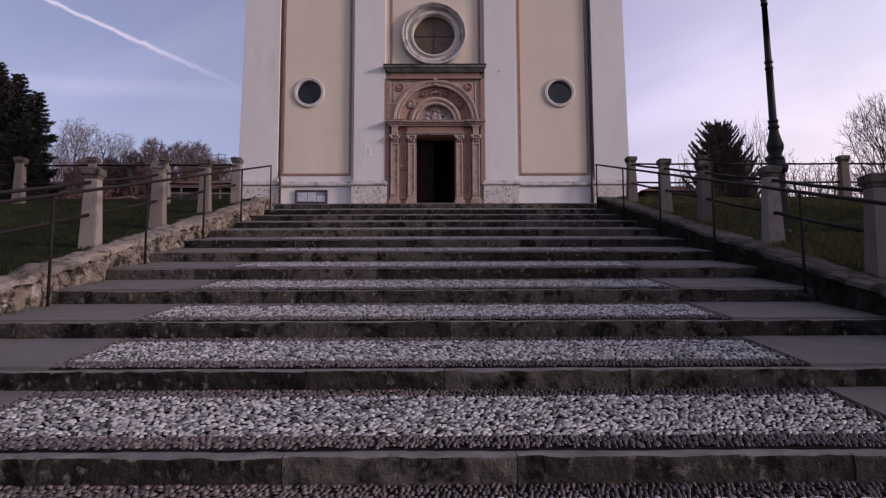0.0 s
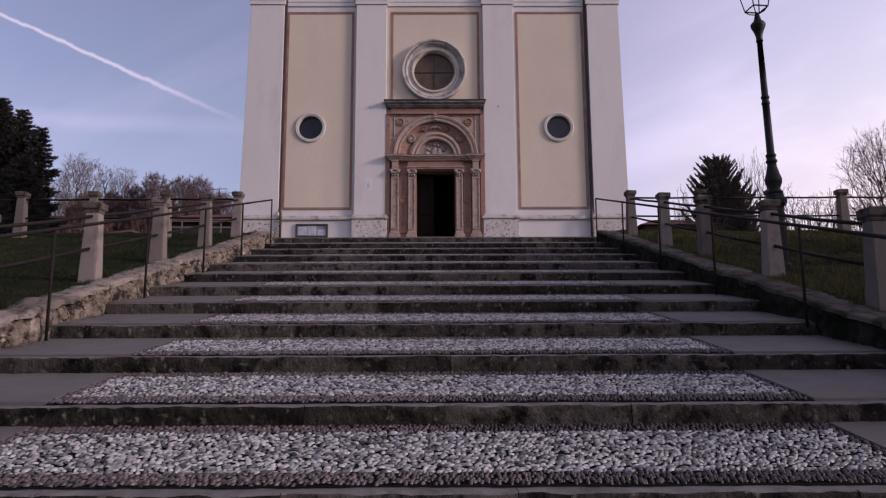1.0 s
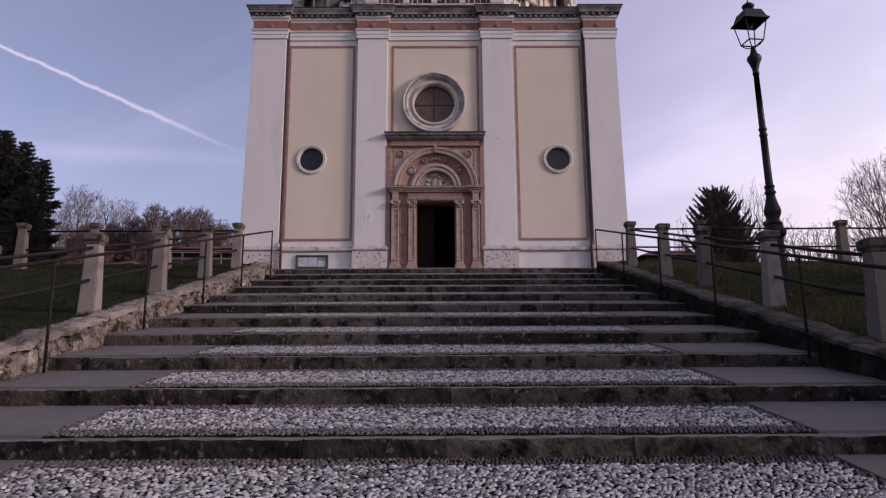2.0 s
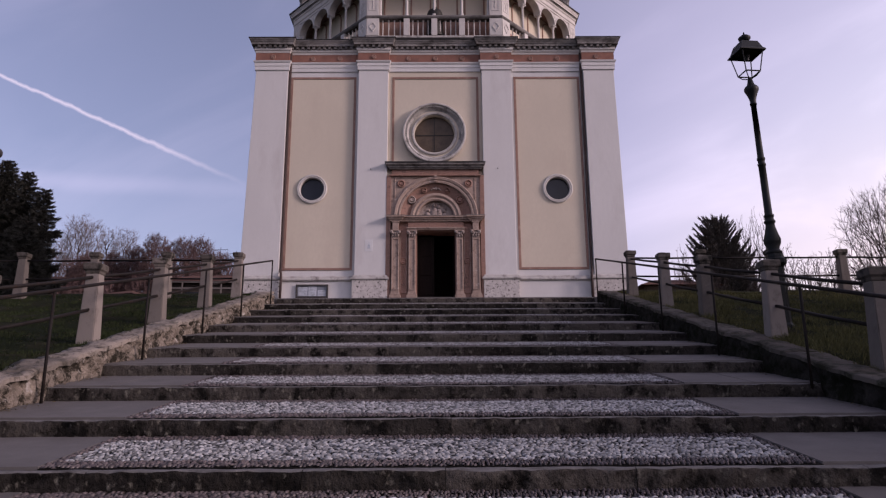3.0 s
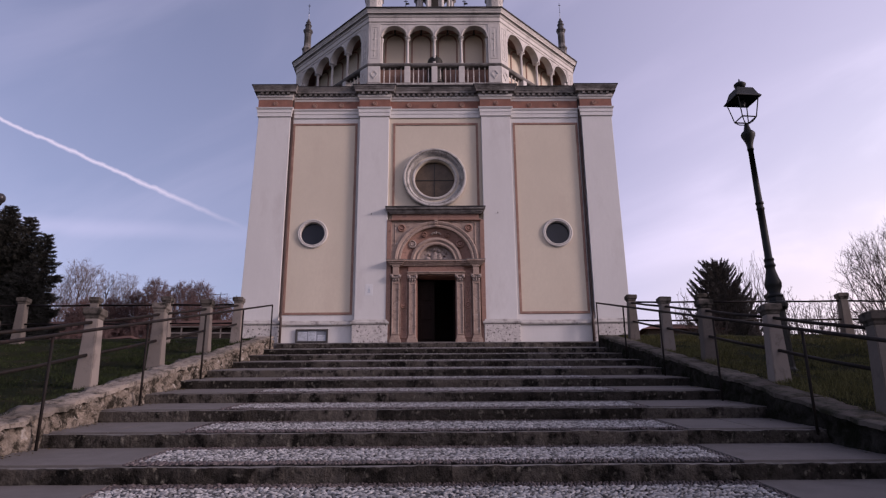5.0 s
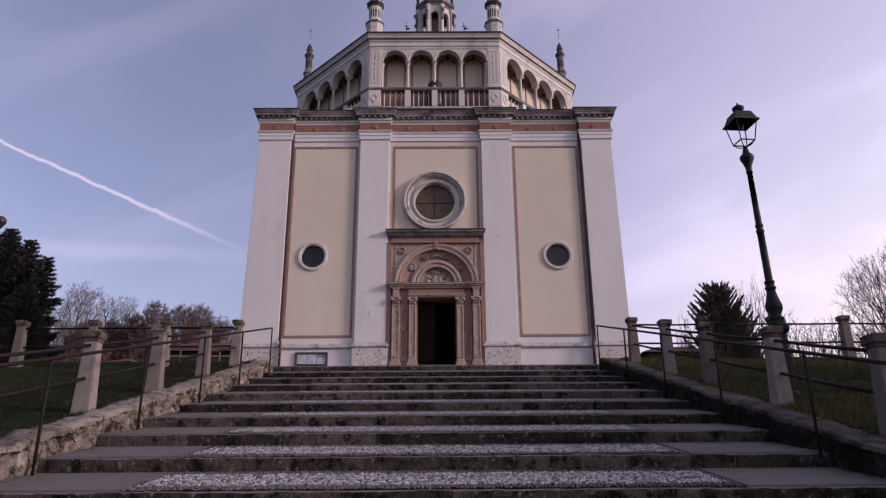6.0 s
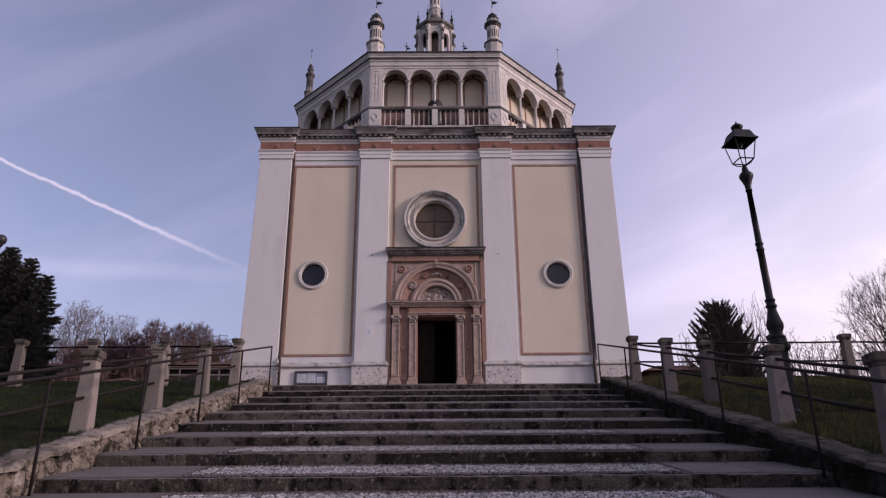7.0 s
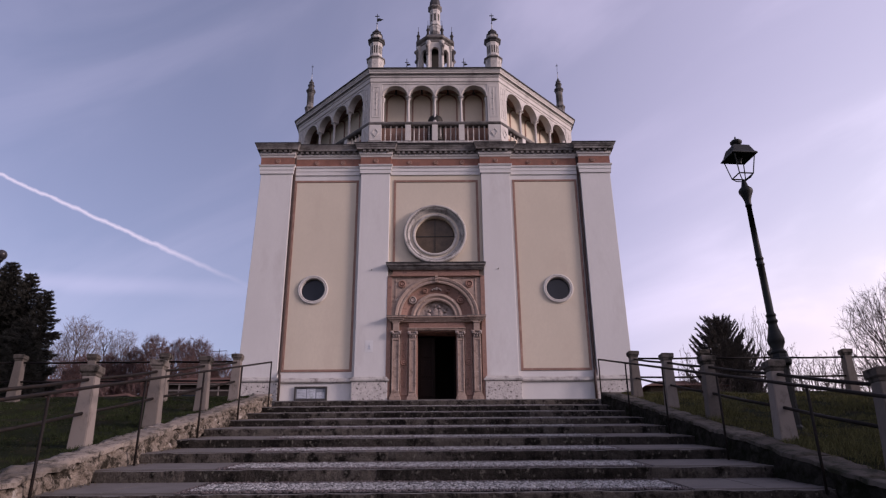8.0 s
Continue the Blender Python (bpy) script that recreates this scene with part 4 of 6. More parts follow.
def oct_slab(name, mtl, d, z0, z1, label="", d2=None):
    bm = bmesh.new()
    a = [bm.verts.new((p.x, p.y, z0)) for p in inset(d)]
    b = [bm.verts.new((p.x, p.y, z1)) for p in inset(d if d2 is None else d2)]
    bm.faces.new(a)
    bm.faces.new(b)
    for i in range(8):
        bm.faces.new((a[i], a[(i + 1) % 8], b[(i + 1) % 8], b[i]))
    return part(name, bm, mtl, drum, label)


# base takes the dark lead tone: the recess shadow is put into its colour
oct_slab("gallery_base", "lead", 0.06, 8.60, 9.02)
oct_slab("gallery_wall", "peach_plaster", IN, 9.0, 11.6, "peach plastered gallery wall")
# reddish wall band with the shade behind the balusters put into its colour
oct_slab("gallery_dado", "frame_paint", IN - 0.012, 9.0, 9.98, "dull red dado that also carries the shade behind the balusters")
oct_slab("gallery_ceiling", "frame_paint", 0.10, 11.46, 11.6)
oct_slab("roof", "roof_lead", -0.10, 11.97, 14.6, "low roof behind the cornice", 4.35)
bm = bmesh.new()
sweep(bm, OCT, [(-0.3, 11.40), (0.02, 11.40), (0.02, 11.47), (0.05, 11.50), (0.05, 11.54), (0.03, 11.55), (0.03, 11.66), (0.06, 11.69), (0.07, 11.74), (-0.3, 11.74)], True)
part("entablature", bm, "drum_plaster", drum)
bm = bmesh.new()
sweep(bm, OCT, [(-0.3, 11.80), (0.13, 11.80), (0.135, 11.855), (0.15, 11.87), (0.155, 11.90), (0.185, 11.958), (-0.3, 11.958)], True)
part("cornice", bm, "drum_plaster", drum, "moulded plaster cornice")
bm = bmesh.new()
sweep(bm, OCT, [(-0.3, 11.96), (0.215, 11.96), (0.22, 11.995), (-0.3, 12.05)], True)
part("roof_edge", bm, "lead", drum, "dark lead roof edge")
# dark grey bed: the shadow line under the cornice painted as a band
bm = bmesh.new()
sweep(bm, OCT, [(-0.3, 11.74), (0.08, 11.74), (0.08, 11.80), (-0.3, 11.80)], True)
part("cornice_bed", bm, "grey_stone", drum)
# base and top rail of the balustrade
bm = bmesh.new()
sweep(bm, OCT, [(-0.24, 8.97), (0.03, 8.97), (0.035, 9.03), (0.0, 9.06), (-0.22, 9.06)], True)
part("balustrade_base", bm, "weathered_stone", drum)
bm = bmesh.new()
sweep(bm, OCT, [(-0.22, 9.70), (0.0, 9.70), (0.03, 9.73), (0.05, 9.775), (0.045, 9.81), (-0.24, 9.81)], True)
part("balustrade_rail", bm, "grey_stone", drum, "weathered stone handrail")

baluster_bm = bmesh.new()
lathe(baluster_bm, [(0.030, 0.0), (0.030, 0.04), (0.015, 0.06), (0.017, 0.16), (0.020, 0.25), (0.015, 0.29), (0.032, 0.32), (0.015, 0.35), (0.020, 0.40), (0.016, 0.56), (0.030, 0.60), (0.030, 0.645)], n=8)
baluster = part("baluster", baluster_bm, "pale_stone", drum, smooth=True)
used_baluster = False
col_bm = bmesh.new()
lathe(col_bm, [(0.085, 0), (0.085, 0.04), (0.07, 0.06), (0.075, 0.09), (0.046, 0.11), (0.046, 0.6), (0.040, 0.90), (0.052, 0.91), (0.052, 0.93), (0.042, 0.94), (0.07, 1.0), (0.095, 1.03)], n=14)
box(col_bm, -0.1, 0.1, -0.1, 0.1, 1.03, 1.07)
gal_col = part("gallery_column", col_bm, "pale_stone", drum, "slender stone column")
used_col = False
PIER = 0.42


def on_face(i):
    """A frame for the i-th side: x along it, y inward, from its start."""
    a, b = OCTV[i], OCTV[(i + 1) % 8]
    d = (b - a).normalized()
    return (b - a).length, Matrix.Translation((a.x, a.y, 0)) @ Matrix.Rotation(math.atan2(d.y, d.x), 4, "Z")


def put(name, bm, mtl, m, label=""):
    ob = part(name, bm, mtl, drum, label)
    ob.matrix_local = m
    return ob


for i in range(8):
    ln, m = on_face(i)
    span = (ln - 2 * PIER) / 4
    r = span / 2 - 0.028
    zs = 10.90
    # spandrel wall with four arches
    bm = bmesh.new()
    k = 16
    for q in range(4):
        c = PIER + span * (q + 0.5)
        prof = [(c - span / 2, zs)] + [(c - r * math.cos(math.pi * j / k), zs + r * math.sin(math.pi * j / k)) for j in range(k + 1)] + [(c + span / 2, zs)]
        for (xa, za), (xb, zb) in zip(prof, prof[1:]):
            v = {}
            for nm, x, z in (("a", xa, za), ("b", xb, zb)):
                for y in (0.0, 0.26):
                    v[nm, y, 0] = bm.verts.new((x, y, z))
                    v[nm, y, 1] = bm.verts.new((x, y, 11.46))
            if abs(xb - xa) > 1e-6:
                bm.faces.new((v["a", 0.0, 0], v["b", 0.0, 0], v["b", 0.0, 1], v["a", 0.0, 1]))
                bm.faces.new((v["a", 0.26, 0], v["a", 0.26, 1], v["b", 0.26, 1], v["b", 0.26, 0]))
            bm.faces.new((v["a", 0.0, 0], v["a", 0.26, 0], v["b", 0.26, 0], v["b", 0.0, 0]))
    bmesh.ops.remove_doubles(bm, verts=bm.verts, dist=0.0005)
    put("arcade_wall", bm, "drum_plaster", m)
    for q in range(4):
        c = PIER + span * (q + 0.5)
        bm = bmesh.new()
        ring(bm, c, zs, [(r - 0.005, 0.05), (r - 0.005, -0.02), (r + 0.03, -0.025), (r + 0.045, 0.0), (r + 0.045, 0.05)], 18, 0, math.pi)
        put("arch_moulding", bm, "pale_stone", m)
        # blind arch on the wall behind
        c2 = c
        bm = bmesh.new()
        w2, z2 = r * 0.70, zs + 0.16
        ring(bm, c2, z2, [(w2, IN - 0.025), (w2 + 0.055, IN - 0.025), (w2 + 0.055, IN + 0.02), (w2, IN + 0.02)], 18, 0, math.pi)
        box(bm, c2 - w2 - 0.055, c2 - w2, IN - 0.025, IN + 0.02, 10.0, z2)
        box(bm, c2 + w2, c2 + w2 + 0.055, IN - 0.025, IN + 0.02, 10.0, z2)
        put("blind_arch", bm, "frame_paint", m)
        # vault boss over each bay of the walk, coloured dark for its shadow
        bm = bmesh.new()
        lathe(bm, [(0.02, 11.20), (0.06, 11.23), (0.035, 11.30), (0.03, 11.47)], (c2, IN * 0.55, 0), 10)
        put("vault_boss", bm, "bronze", m)
    # corner piers at both ends
    for x0, x1 in ((0.004, PIER), (ln - PIER, ln - 0.004)):
        bm = bmesh.new()
        box(bm, x0, x1, -0.02, 0.28, 9.81, 11.42, 0.01)
        put("pier", bm, "drum_plaster", m)
        for a, b, z0, z1 in ((x0 + 0.07, x0 + 0.10, 10.0, 11.3), (x1 - 0.10, x1 - 0.07, 10.0, 11.3), (x0 + 0.10, x1 - 0.10, 10.0, 10.03), (x0 + 0.10, x1 - 0.10, 11.27, 11.3)):
            bm = bmesh.new()
            box(bm, a, b, -0.03, 0.0, z0, z1)
            put("pier_fillet", bm, "pale_stone", m)
        xm = (x0 + x1) / 2
        bm = bmesh.new()
        tube(bm, [(xm, -0.02, 10.08), (xm, -0.02, 11.22)], 0.014, 6)
        for z, w in ((10.16, 0.05), (10.36, 0.085), (10.62, 0.06), (10.80, 0.09), (11.04, 0.055)):
            bmesh.ops.create_icosphere(bm, subdivisions=1, radius=1.0, matrix=Matrix.Translation((xm, -0.02, z)) @ Matrix.Diagonal((w * 0.55, 0.016, 0.05, 1)))
            for sg in (-1, 1):
                tube(bm, [(xm, -0.022, z - 0.07), (xm + sg * w, -0.022, z), (xm + sg * w * 0.75, -0.022, z + 0.07)], 0.008, 5)
        put("pier_carving", bm, "drum_plaster", m)
        bm = bmesh.new()
        box(bm, x0 - 0.002, x1 + 0.002, -0.03, 0.25, 9.06, 9.70, 0.006)
        put("corner_pedestal", bm, "pale_stone", m)
        bm = bmesh.new()
        for sgn in (1, -1):
            prism(bm, [(xm + dx, 9.38 + dz) for dx, dz in ((-0.13, 0), (0, 0.19 * sgn), (0.13, 0), (0.10, 0), (0, 0.145 * sgn), (-0.10, 0))], -0.05, -0.02)
        put("diamond", bm, "pale_stone", m)
    # columns, pedestals and balusters
    for q in range(5):
        x = PIER + span * q
        if 0 < q < 4:
            ob = gal_col if not used_col else new("gallery_column", gal_col.data)
            used_col = True
            ob.parent = drum
            ob.matrix_local = m @ Matrix.Translation((x, 0.11, 9.84))
            if "label" not in ob:
                ob["label"] = "slender stone column"
            bm = bmesh.new()
            box(bm, x - 0.10, x + 0.10, -0.025, 0.22, 9.06, 9.70, 0.006)
            put("pedestal", bm, "pale_stone", m)
        else:
            bm = bmesh.new()
            xx = x + (0.035 if q == 0 else -0.035)
            lathe(bm, [(0.06, 9.85), (0.06, 9.91), (0.045, 9.95), (0.042, 10.68), (0.05, 10.70), (0.07, 10.80), (0.075, 10.87)], (xx, 0.11, 0), 12)
            put("half_column", bm, "pale_stone", m)
        if q < 4:
            cnt = 4
            for j in range(cnt):
                ob = baluster if not used_baluster else new("baluster", baluster.data)
                used_baluster = True
                ob.parent = drum
                lo = x + (0.12 if q else 0.03)
                hi = x + span - (0.12 if q < 3 else 0.03)
                ob.matrix_local = m @ Matrix.Translation((lo + (hi - lo) * (j + 0.5) / cnt, 0.11, 9.058))


# bronze bell behind the middle of the front parapet
bell = thing("bell", "dark bronze bell standing on the gallery behind the balustrade", "bell", (-0.01, 0.58, 9.02))
bm = bmesh.new()
lathe(bm, [(0.28, 0.12), (0.32, 0.12), (0.315, 0.18), (0.29, 0.40), (0.28, 0.80), (0.27, 1.04), (0.235, 1.14), (0.16, 1.20), (0.05, 1.23)], n=32)
part("body", bm, "bronze", bell, smooth=True)
bm = bmesh.new()
for sg in (-1, 1):
    box(bm, sg * 0.2 - 0.04, sg * 0.2 + 0.04, -0.25, 0.25, 0.0, 0.12, 0.006)
part("stand", bm, "dark_wood", bell, "dark wooden bearers")
bm = bmesh.new()
ring(bm, 0, 1.26, [(0.04, -0.025), (0.075, -0.025), (0.075, 0.025), (0.04, 0.025)], 16)
part("crown", bm, "bronze", bell)


def turret(name, at, scale=1.0, parent=church, front_look=True):
    """A corner pinnacle: moulded foot, slit shaft, stepped caps and a metal vane."""
    ob = new(name)
    ob.parent = parent
    ob.location = at
    ob.scale = (scale * 0.92, scale * 0.92, scale)

    def add(nm, bm, mtl, label="", smooth=False):
        return part(nm, bm, mtl, ob, label, smooth)
    t8 = math.pi / 8
    bm = bmesh.new()
    lathe(bm, [(0.345, 0.0), (0.34, 0.60), (0.365, 0.64)], n=8, turn=t8)
    add("foot", bm, "drum_plaster" if front_look else "grey_stone")
    for k in range(8):
        bm = bmesh.new()
        for sgn in (1, -1):
            prism(bm, [(dx, 0.44 + dz) for dx, dz in ((-0.08, 0), (0, 0.11 * sgn), (0.08, 0), (0.055, 0), (0, 0.075 * sgn), (-0.055, 0))], -0.325, -0.30)
        d = add("diamond", bm, "weathered_stone")
        d.matrix_local = Matrix.Rotation(k * math.pi / 4, 4, "Z")
    bm = bmesh.new()
    lathe(bm, [(0.365, 0.64), (0.40, 0.66), (0.405, 0.70), (0.385, 0.72), (0.29, 0.80)], n=8, turn=t8)
    add("foot_moulding", bm, "grey_stone", "dark weathered moulding")
    bm = bmesh.new()
    lathe(bm, [(0.275, 0.79), (0.275, 0.84), (0.262, 0.86), (0.258, 1.34), (0.27, 1.36), (0.27, 1.41)], n=8, turn=t8)
    add("shaft", bm, "drum_plaster" if front_look else "grey_stone")
    # slits are dark plates on the shaft, standing for shaded recesses
    for k in range(8):
        a = k * math.pi / 4
        for s in (-1, 1):
            bm = bmesh.new()
            box(bm, 0.20, 0.243, s * 0.047 - 0.026, s * 0.047 + 0.026, 0.92, 1.24)
            ring(bm, s * 0.047, 1.24, [(0.0, -0.243), (0.026, -0.243), (0.026, -0.20), (0.0, -0.20)], 8, 0, math.pi)
            for v in bm.verts:
                if v.co.y < -0.15:
                    v.co = Vector((-v.co.y, v.co.x, v.co.z))
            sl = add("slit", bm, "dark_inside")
            sl.matrix_local = Matrix.Rotation(a, 4, "Z")
    bm = bmesh.new()
    lathe(bm, [(0.27, 1.41), (0.31, 1.45), (0.315, 1.48), (0.365, 1.52), (0.37, 1.57), (0.35, 1.585), (0.24, 1.63)], n=8, turn=t8)
    add("cornice", bm, "roof_lead", "dark weathered cornice")
    bm = bmesh.new()
    lathe(bm, [(0.235, 1.61), (0.225, 1.66), (0.215, 1.76), (0.235, 1.79)], n=8, turn=t8)
    add("upper_tier", bm, "weathered_stone" if front_look else "roof_lead")
    bm = bmesh.new()
    lathe(bm, [(0.235, 1.79), (0.265, 1.81), (0.26, 1.84), (0.185, 1.87), (0.165, 1.93), (0.195, 1.95), (0.19, 1.98), (0.11, 2.02), (0.095, 2.07), (0.05, 2.13)], n=8, turn=t8)
    add("cap", bm, "roof_lead", "stepped dark weathered cap")
    bm = bmesh.new()
    lathe(bm, [(0.05, 2.08), (0.05, 2.12), (0.022, 2.16), (0.014, 2.40)], n=8)
    add("spike", bm, "pale_stone")
    bm = bmesh.new()
    lathe(bm, [(0.014, 2.39), (0.035, 2.42), (0.012, 2.45), (0.012, 2.88)], n=8)
    box(bm, -0.09, 0.09, -0.01, 0.01, 2.76, 2.79)
    add("finial", bm, "dark_metal")
    bm = bmesh.new()
    prism(bm, [(0.0, 2.52), (0.15, 2.55), (0.26, 2.62), (0.17, 2.64), (0.10, 2.68), (0.0, 2.66)], -0.006, 0.006)
    if front_look:
        add("vane", bm, "dark_metal", "small iron vane")
    else:
        bm.free()
    return ob


for k, p in enumerate(inset(0.20)):
    front = k in (0, 1, 4, 5)
    pin = turret("pinnacle", (p.x * (0.985 if front else 0.975), p.y + (0.15 if k < 2 else -0.15 if front else 0), 11.98), front_look=front)
    if not front:
        pin.scale = (0.54, 0.54, 1.0)

# ---- lantern on the roof ----
lantern = new("roof_lantern")
lantern.parent = church
lantern.location = (-0.02, 5.95, -0.1)
lantern.scale = (0.90, 0.90, 1.0)
lantern["label"] = "octagonal stone lantern on the roof"
T8 = math.pi / 8


def lpart(nm, prof, mtl, n=8, turn=T8, label=""):
    bm = bmesh.new()
    lathe(bm, prof, n=n, turn=turn)
    return part(nm, bm, mtl, lantern, label)


lpart("lantern_base", [(1.25, 14.0), (1.15, 14.6), (1.0, 14.75), (1.0, 15.0)], "pale_stone")
# dark core stands in for the shade inside the lantern
lpart("core", [(0.42, 15.0), (0.42, 17.1)], "dark_inside")
lpart("cornice", [(0.84, 17.20), (0.90, 17.24), (0.92, 17.33), (1.03, 17.39), (1.06, 17.47), (1.04, 17.50), (0.80, 17.53)], "cornice_stone", label="weathered stone cornice")
lpart("cap", [(0.98, 17.52), (0.90, 17.60), (0.66, 17.78), (0.44, 17.92), (0.34, 18.0)], "roof_lead", label="dark lead cap")
for k in range(8):
    a = k * math.pi / 4
    m = Matrix.Rotation(a - math.pi / 2, 4, "Z")
    w = 0.80 * math.tan(math.pi / 8)
    bm = bmesh.new()
    rr, kk = 0.175, 12
    prof = [(-w, 16.76)] + [(-rr * math.cos(math.pi * j / kk), 16.76 + rr * math.sin(math.pi * j / kk)) for j in range(kk + 1)] + [(w, 16.76)]
    for (xa, za), (xb, zb) in zip(prof, prof[1:]):
        va = [bm.verts.new((xa, 0.80, za)), bm.verts.new((xb, 0.80, zb)), bm.verts.new((xb, 0.80, 17.22)), bm.verts.new((xa, 0.80, 17.22))]
        vb = [bm.verts.new((xa, 0.66, za)), bm.verts.new((xb, 0.66, zb))]
        if abs(xa - xb) > 1e-6:
            bm.faces.new(va)
        bm.faces.new((va[0], vb[0], vb[1], va[1]))
    bmesh.ops.remove_doubles(bm, verts=bm.verts, dist=0.0005)
    ob = part("lantern_arch", bm, "drum_plaster", lantern)
    ob.matrix_local = m
    for s in (-1, 1):
        bm = bmesh.new()
        x0, x1 = sorted((s * 0.175, s * w * 0.995))
        box(bm, x0, x1, 0.66, 0.80, 15.0, 16.76)
        ob = part("lantern_pier", bm, "drum_plaster", lantern)
        ob.matrix_local = m
    b = a + math.pi / 8
    bm = bmesh.new()
    lathe(bm, [(0.10, 15.0), (0.10, 15.1), (0.068, 15.15), (0.064, 16.95), (0.085, 16.98), (0.075, 17.02), (0.12, 17.16), (0.13, 17.22)], (0.90 * math.cos(b), 0.90 * math.sin(b), 0), 10)
    part("lantern_column", bm, "pale_stone", lantern)
    bm = bmesh.new()
    prism(bm, [(0.92, 16.45), (1.02, 16.40), (1.06, 16.48), (1.03, 16.60), (1.05, 16.80), (1.14, 16.86), (1.13, 16.96), (1.04, 17.0), (0.98, 17.1), (0.92, 17.2)], -0.05, 0.05)
    ob = part("scroll_bracket", bm, "grey_stone", lantern, "weathered scroll bracket")
    ob.matrix_local = Matrix.Rotation(b, 4, "Z")
    bm = bmesh.new()
    lathe(bm, [(0.10, 17.48), (0.10, 17.56), (0.065, 17.60), (0.07, 17.78), (0.10, 17.82), (0.09, 17.86), (0.05, 17.92), (0.03, 18.02), (0.05, 18.06), (0.01, 18.10), (0.009, 18.36)], (0.93 * math.cos(b), 0.93 * math.sin(b), 0), 8)
    part("small_pinnacle", bm, "lead", lantern)
lpart("neck", [(0.292, 18.009), (0.267, 18.115), (0.258, 18.242)], "grey_stone")
lpart("shaft_base", [(0.267, 18.231), (0.288, 18.284), (0.297, 18.496), (0.29, 18.539), (0.34, 18.602), (0.31, 18.666)], "weathered_stone")
lpart("upper_shaft", [(0.297, 18.655), (0.297, 18.73), (0.284, 18.751), (0.28, 19.366), (0.297, 19.397), (0.297, 19.472)], "drum_plaster")
# dark plates stand for the shaded openings of the slit windows
for k in range(8):
    a = k * math.pi / 4
    bm = bmesh.new()
    box(bm, 0.235, 0.266, -0.042, 0.042, 18.84, 19.24)
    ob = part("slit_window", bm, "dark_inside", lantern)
    ob.matrix_local = Matrix.Rotation(a, 4, "Z")
    for s in (-1, 1):
        bm = bmesh.new()
        box(bm, 0.24, 0.275, s * 0.058 - 0.014, s * 0.058 + 0.014, 18.80, 19.28)
        ob = part("slit_jamb", bm, "pale_stone", lantern)
        ob.matrix_local = Matrix.Rotation(a, 4, "Z")
lpart("upper_cornice", [(0.297, 19.472), (0.29, 19.514), (0.344, 19.567), (0.391, 19.62), (0.396, 19.684), (0.361, 19.705), (0.31, 19.747)], "cornice_stone")
lpart("dome", [(0.31, 19.726), (0.31, 19.853), (0.258, 20.097), (0.155, 20.309), (0.043, 20.415), (0.017, 20.786)], "roof_lead")
# thin iron finials on the roof beside the lantern
for x in (-1.185, 1.165):
    fin = new("roof_finial")
    fin.parent = church
    fin.location = (x, 3.0, 13.5)
    bm = bmesh.new()
    tube(bm, [(0, 0, -0.6), (0, 0, 1.06)], 0.014, 6)
    box(bm, -0.08, 0.08, -0.01, 0.01, 0.86, 0.885)
    part("rod", bm, "dark_metal", fin)
    bm = bmesh.new()
    prism(bm, [(0.0, 0.70), (0.16, 0.74), (0.12, 0.80), (0.0, 0.82)], -0.005, 0.005)
    part("vane", bm, "dark_metal", fin)

# ---- small things on the facade ----
board = thing("notice_board", "dark-framed glazed notice board with pale printed sheets", "notice board", (-3.84, 0.12, -0.02))
bm = bmesh.new()
for d in ((-0.50, -0.45, 0.0, 0.42), (0.45, 0.50, 0.0, 0.42), (-0.45, 0.45, 0.37, 0.42), (-0.45, 0.45, 0.0, 0.05)):
    box(bm, d[0], d[1], -0.06, 0.0, d[2], d[3], 0.006)
part("board_frame", bm, "board_frame", board)
bm = bmesh.new()
box(bm, -0.45, 0.45, -0.02, 0.0, 0.05, 0.37)
part("backing", bm, "ink", board)
for x0, x1, z0, z1 in ((-0.42, -0.14, 0.07, 0.34), (-0.11, 0.14, 0.06, 0.36), (0.18, 0.42, 0.06, 0.24)):
    bm = bmesh.new()
    box(bm, x0, x1, -0.026, -0.021, z0, z1)
    sheet = part("sheet", bm, "board_paper", board)
    for r in range(4):
        bm = bmesh.new()
        zz = z1 - 0.04 - r * 0.045
        if zz > z0 + 0.02:
            box(bm, x0 + 0.03, x1 - 0.03 - 0.03 * (r % 2), -0.029, -0.026, zz - 0.008, zz)
            part("print_bar", bm, "ink", sheet)
plaque = thing("plaque", "small white enamel plaque with a grey emblem", "plaque", (-2.10, 0.0, 1.62))
bm = bmesh.new()
box(bm, -0.12, 0.12, -0.006, 0.0, -0.19, 0.19, 0.002)
part("plate", bm, "paper", plaque)
bm = bmesh.new()
prism(bm, [(-0.045, -0.10), (0.045, -0.10), (0.03, 0.02), (0.008, 0.06), (0.008, 0.12), (-0.008, 0.12), (-0.008, 0.06), (-0.03, 0.02)], -0.010, -0.005)
part("emblem", bm, "board_paper", plaque)

for x, z in ((-2.085, 4.125), (1.998, 4.147)):
    hook = thing("wall_hook", "small rusty iron hook set in the plaster", "hook", (x, 0.0, z))
    bm = bmesh.new()
    tube(bm, [(0, 0.02, 0), (0, -0.022, 0), (0, -0.03, 0.012), (0, -0.03, 0.035)], 0.011, 6)
    part("shank", bm, "rail_iron", hook)


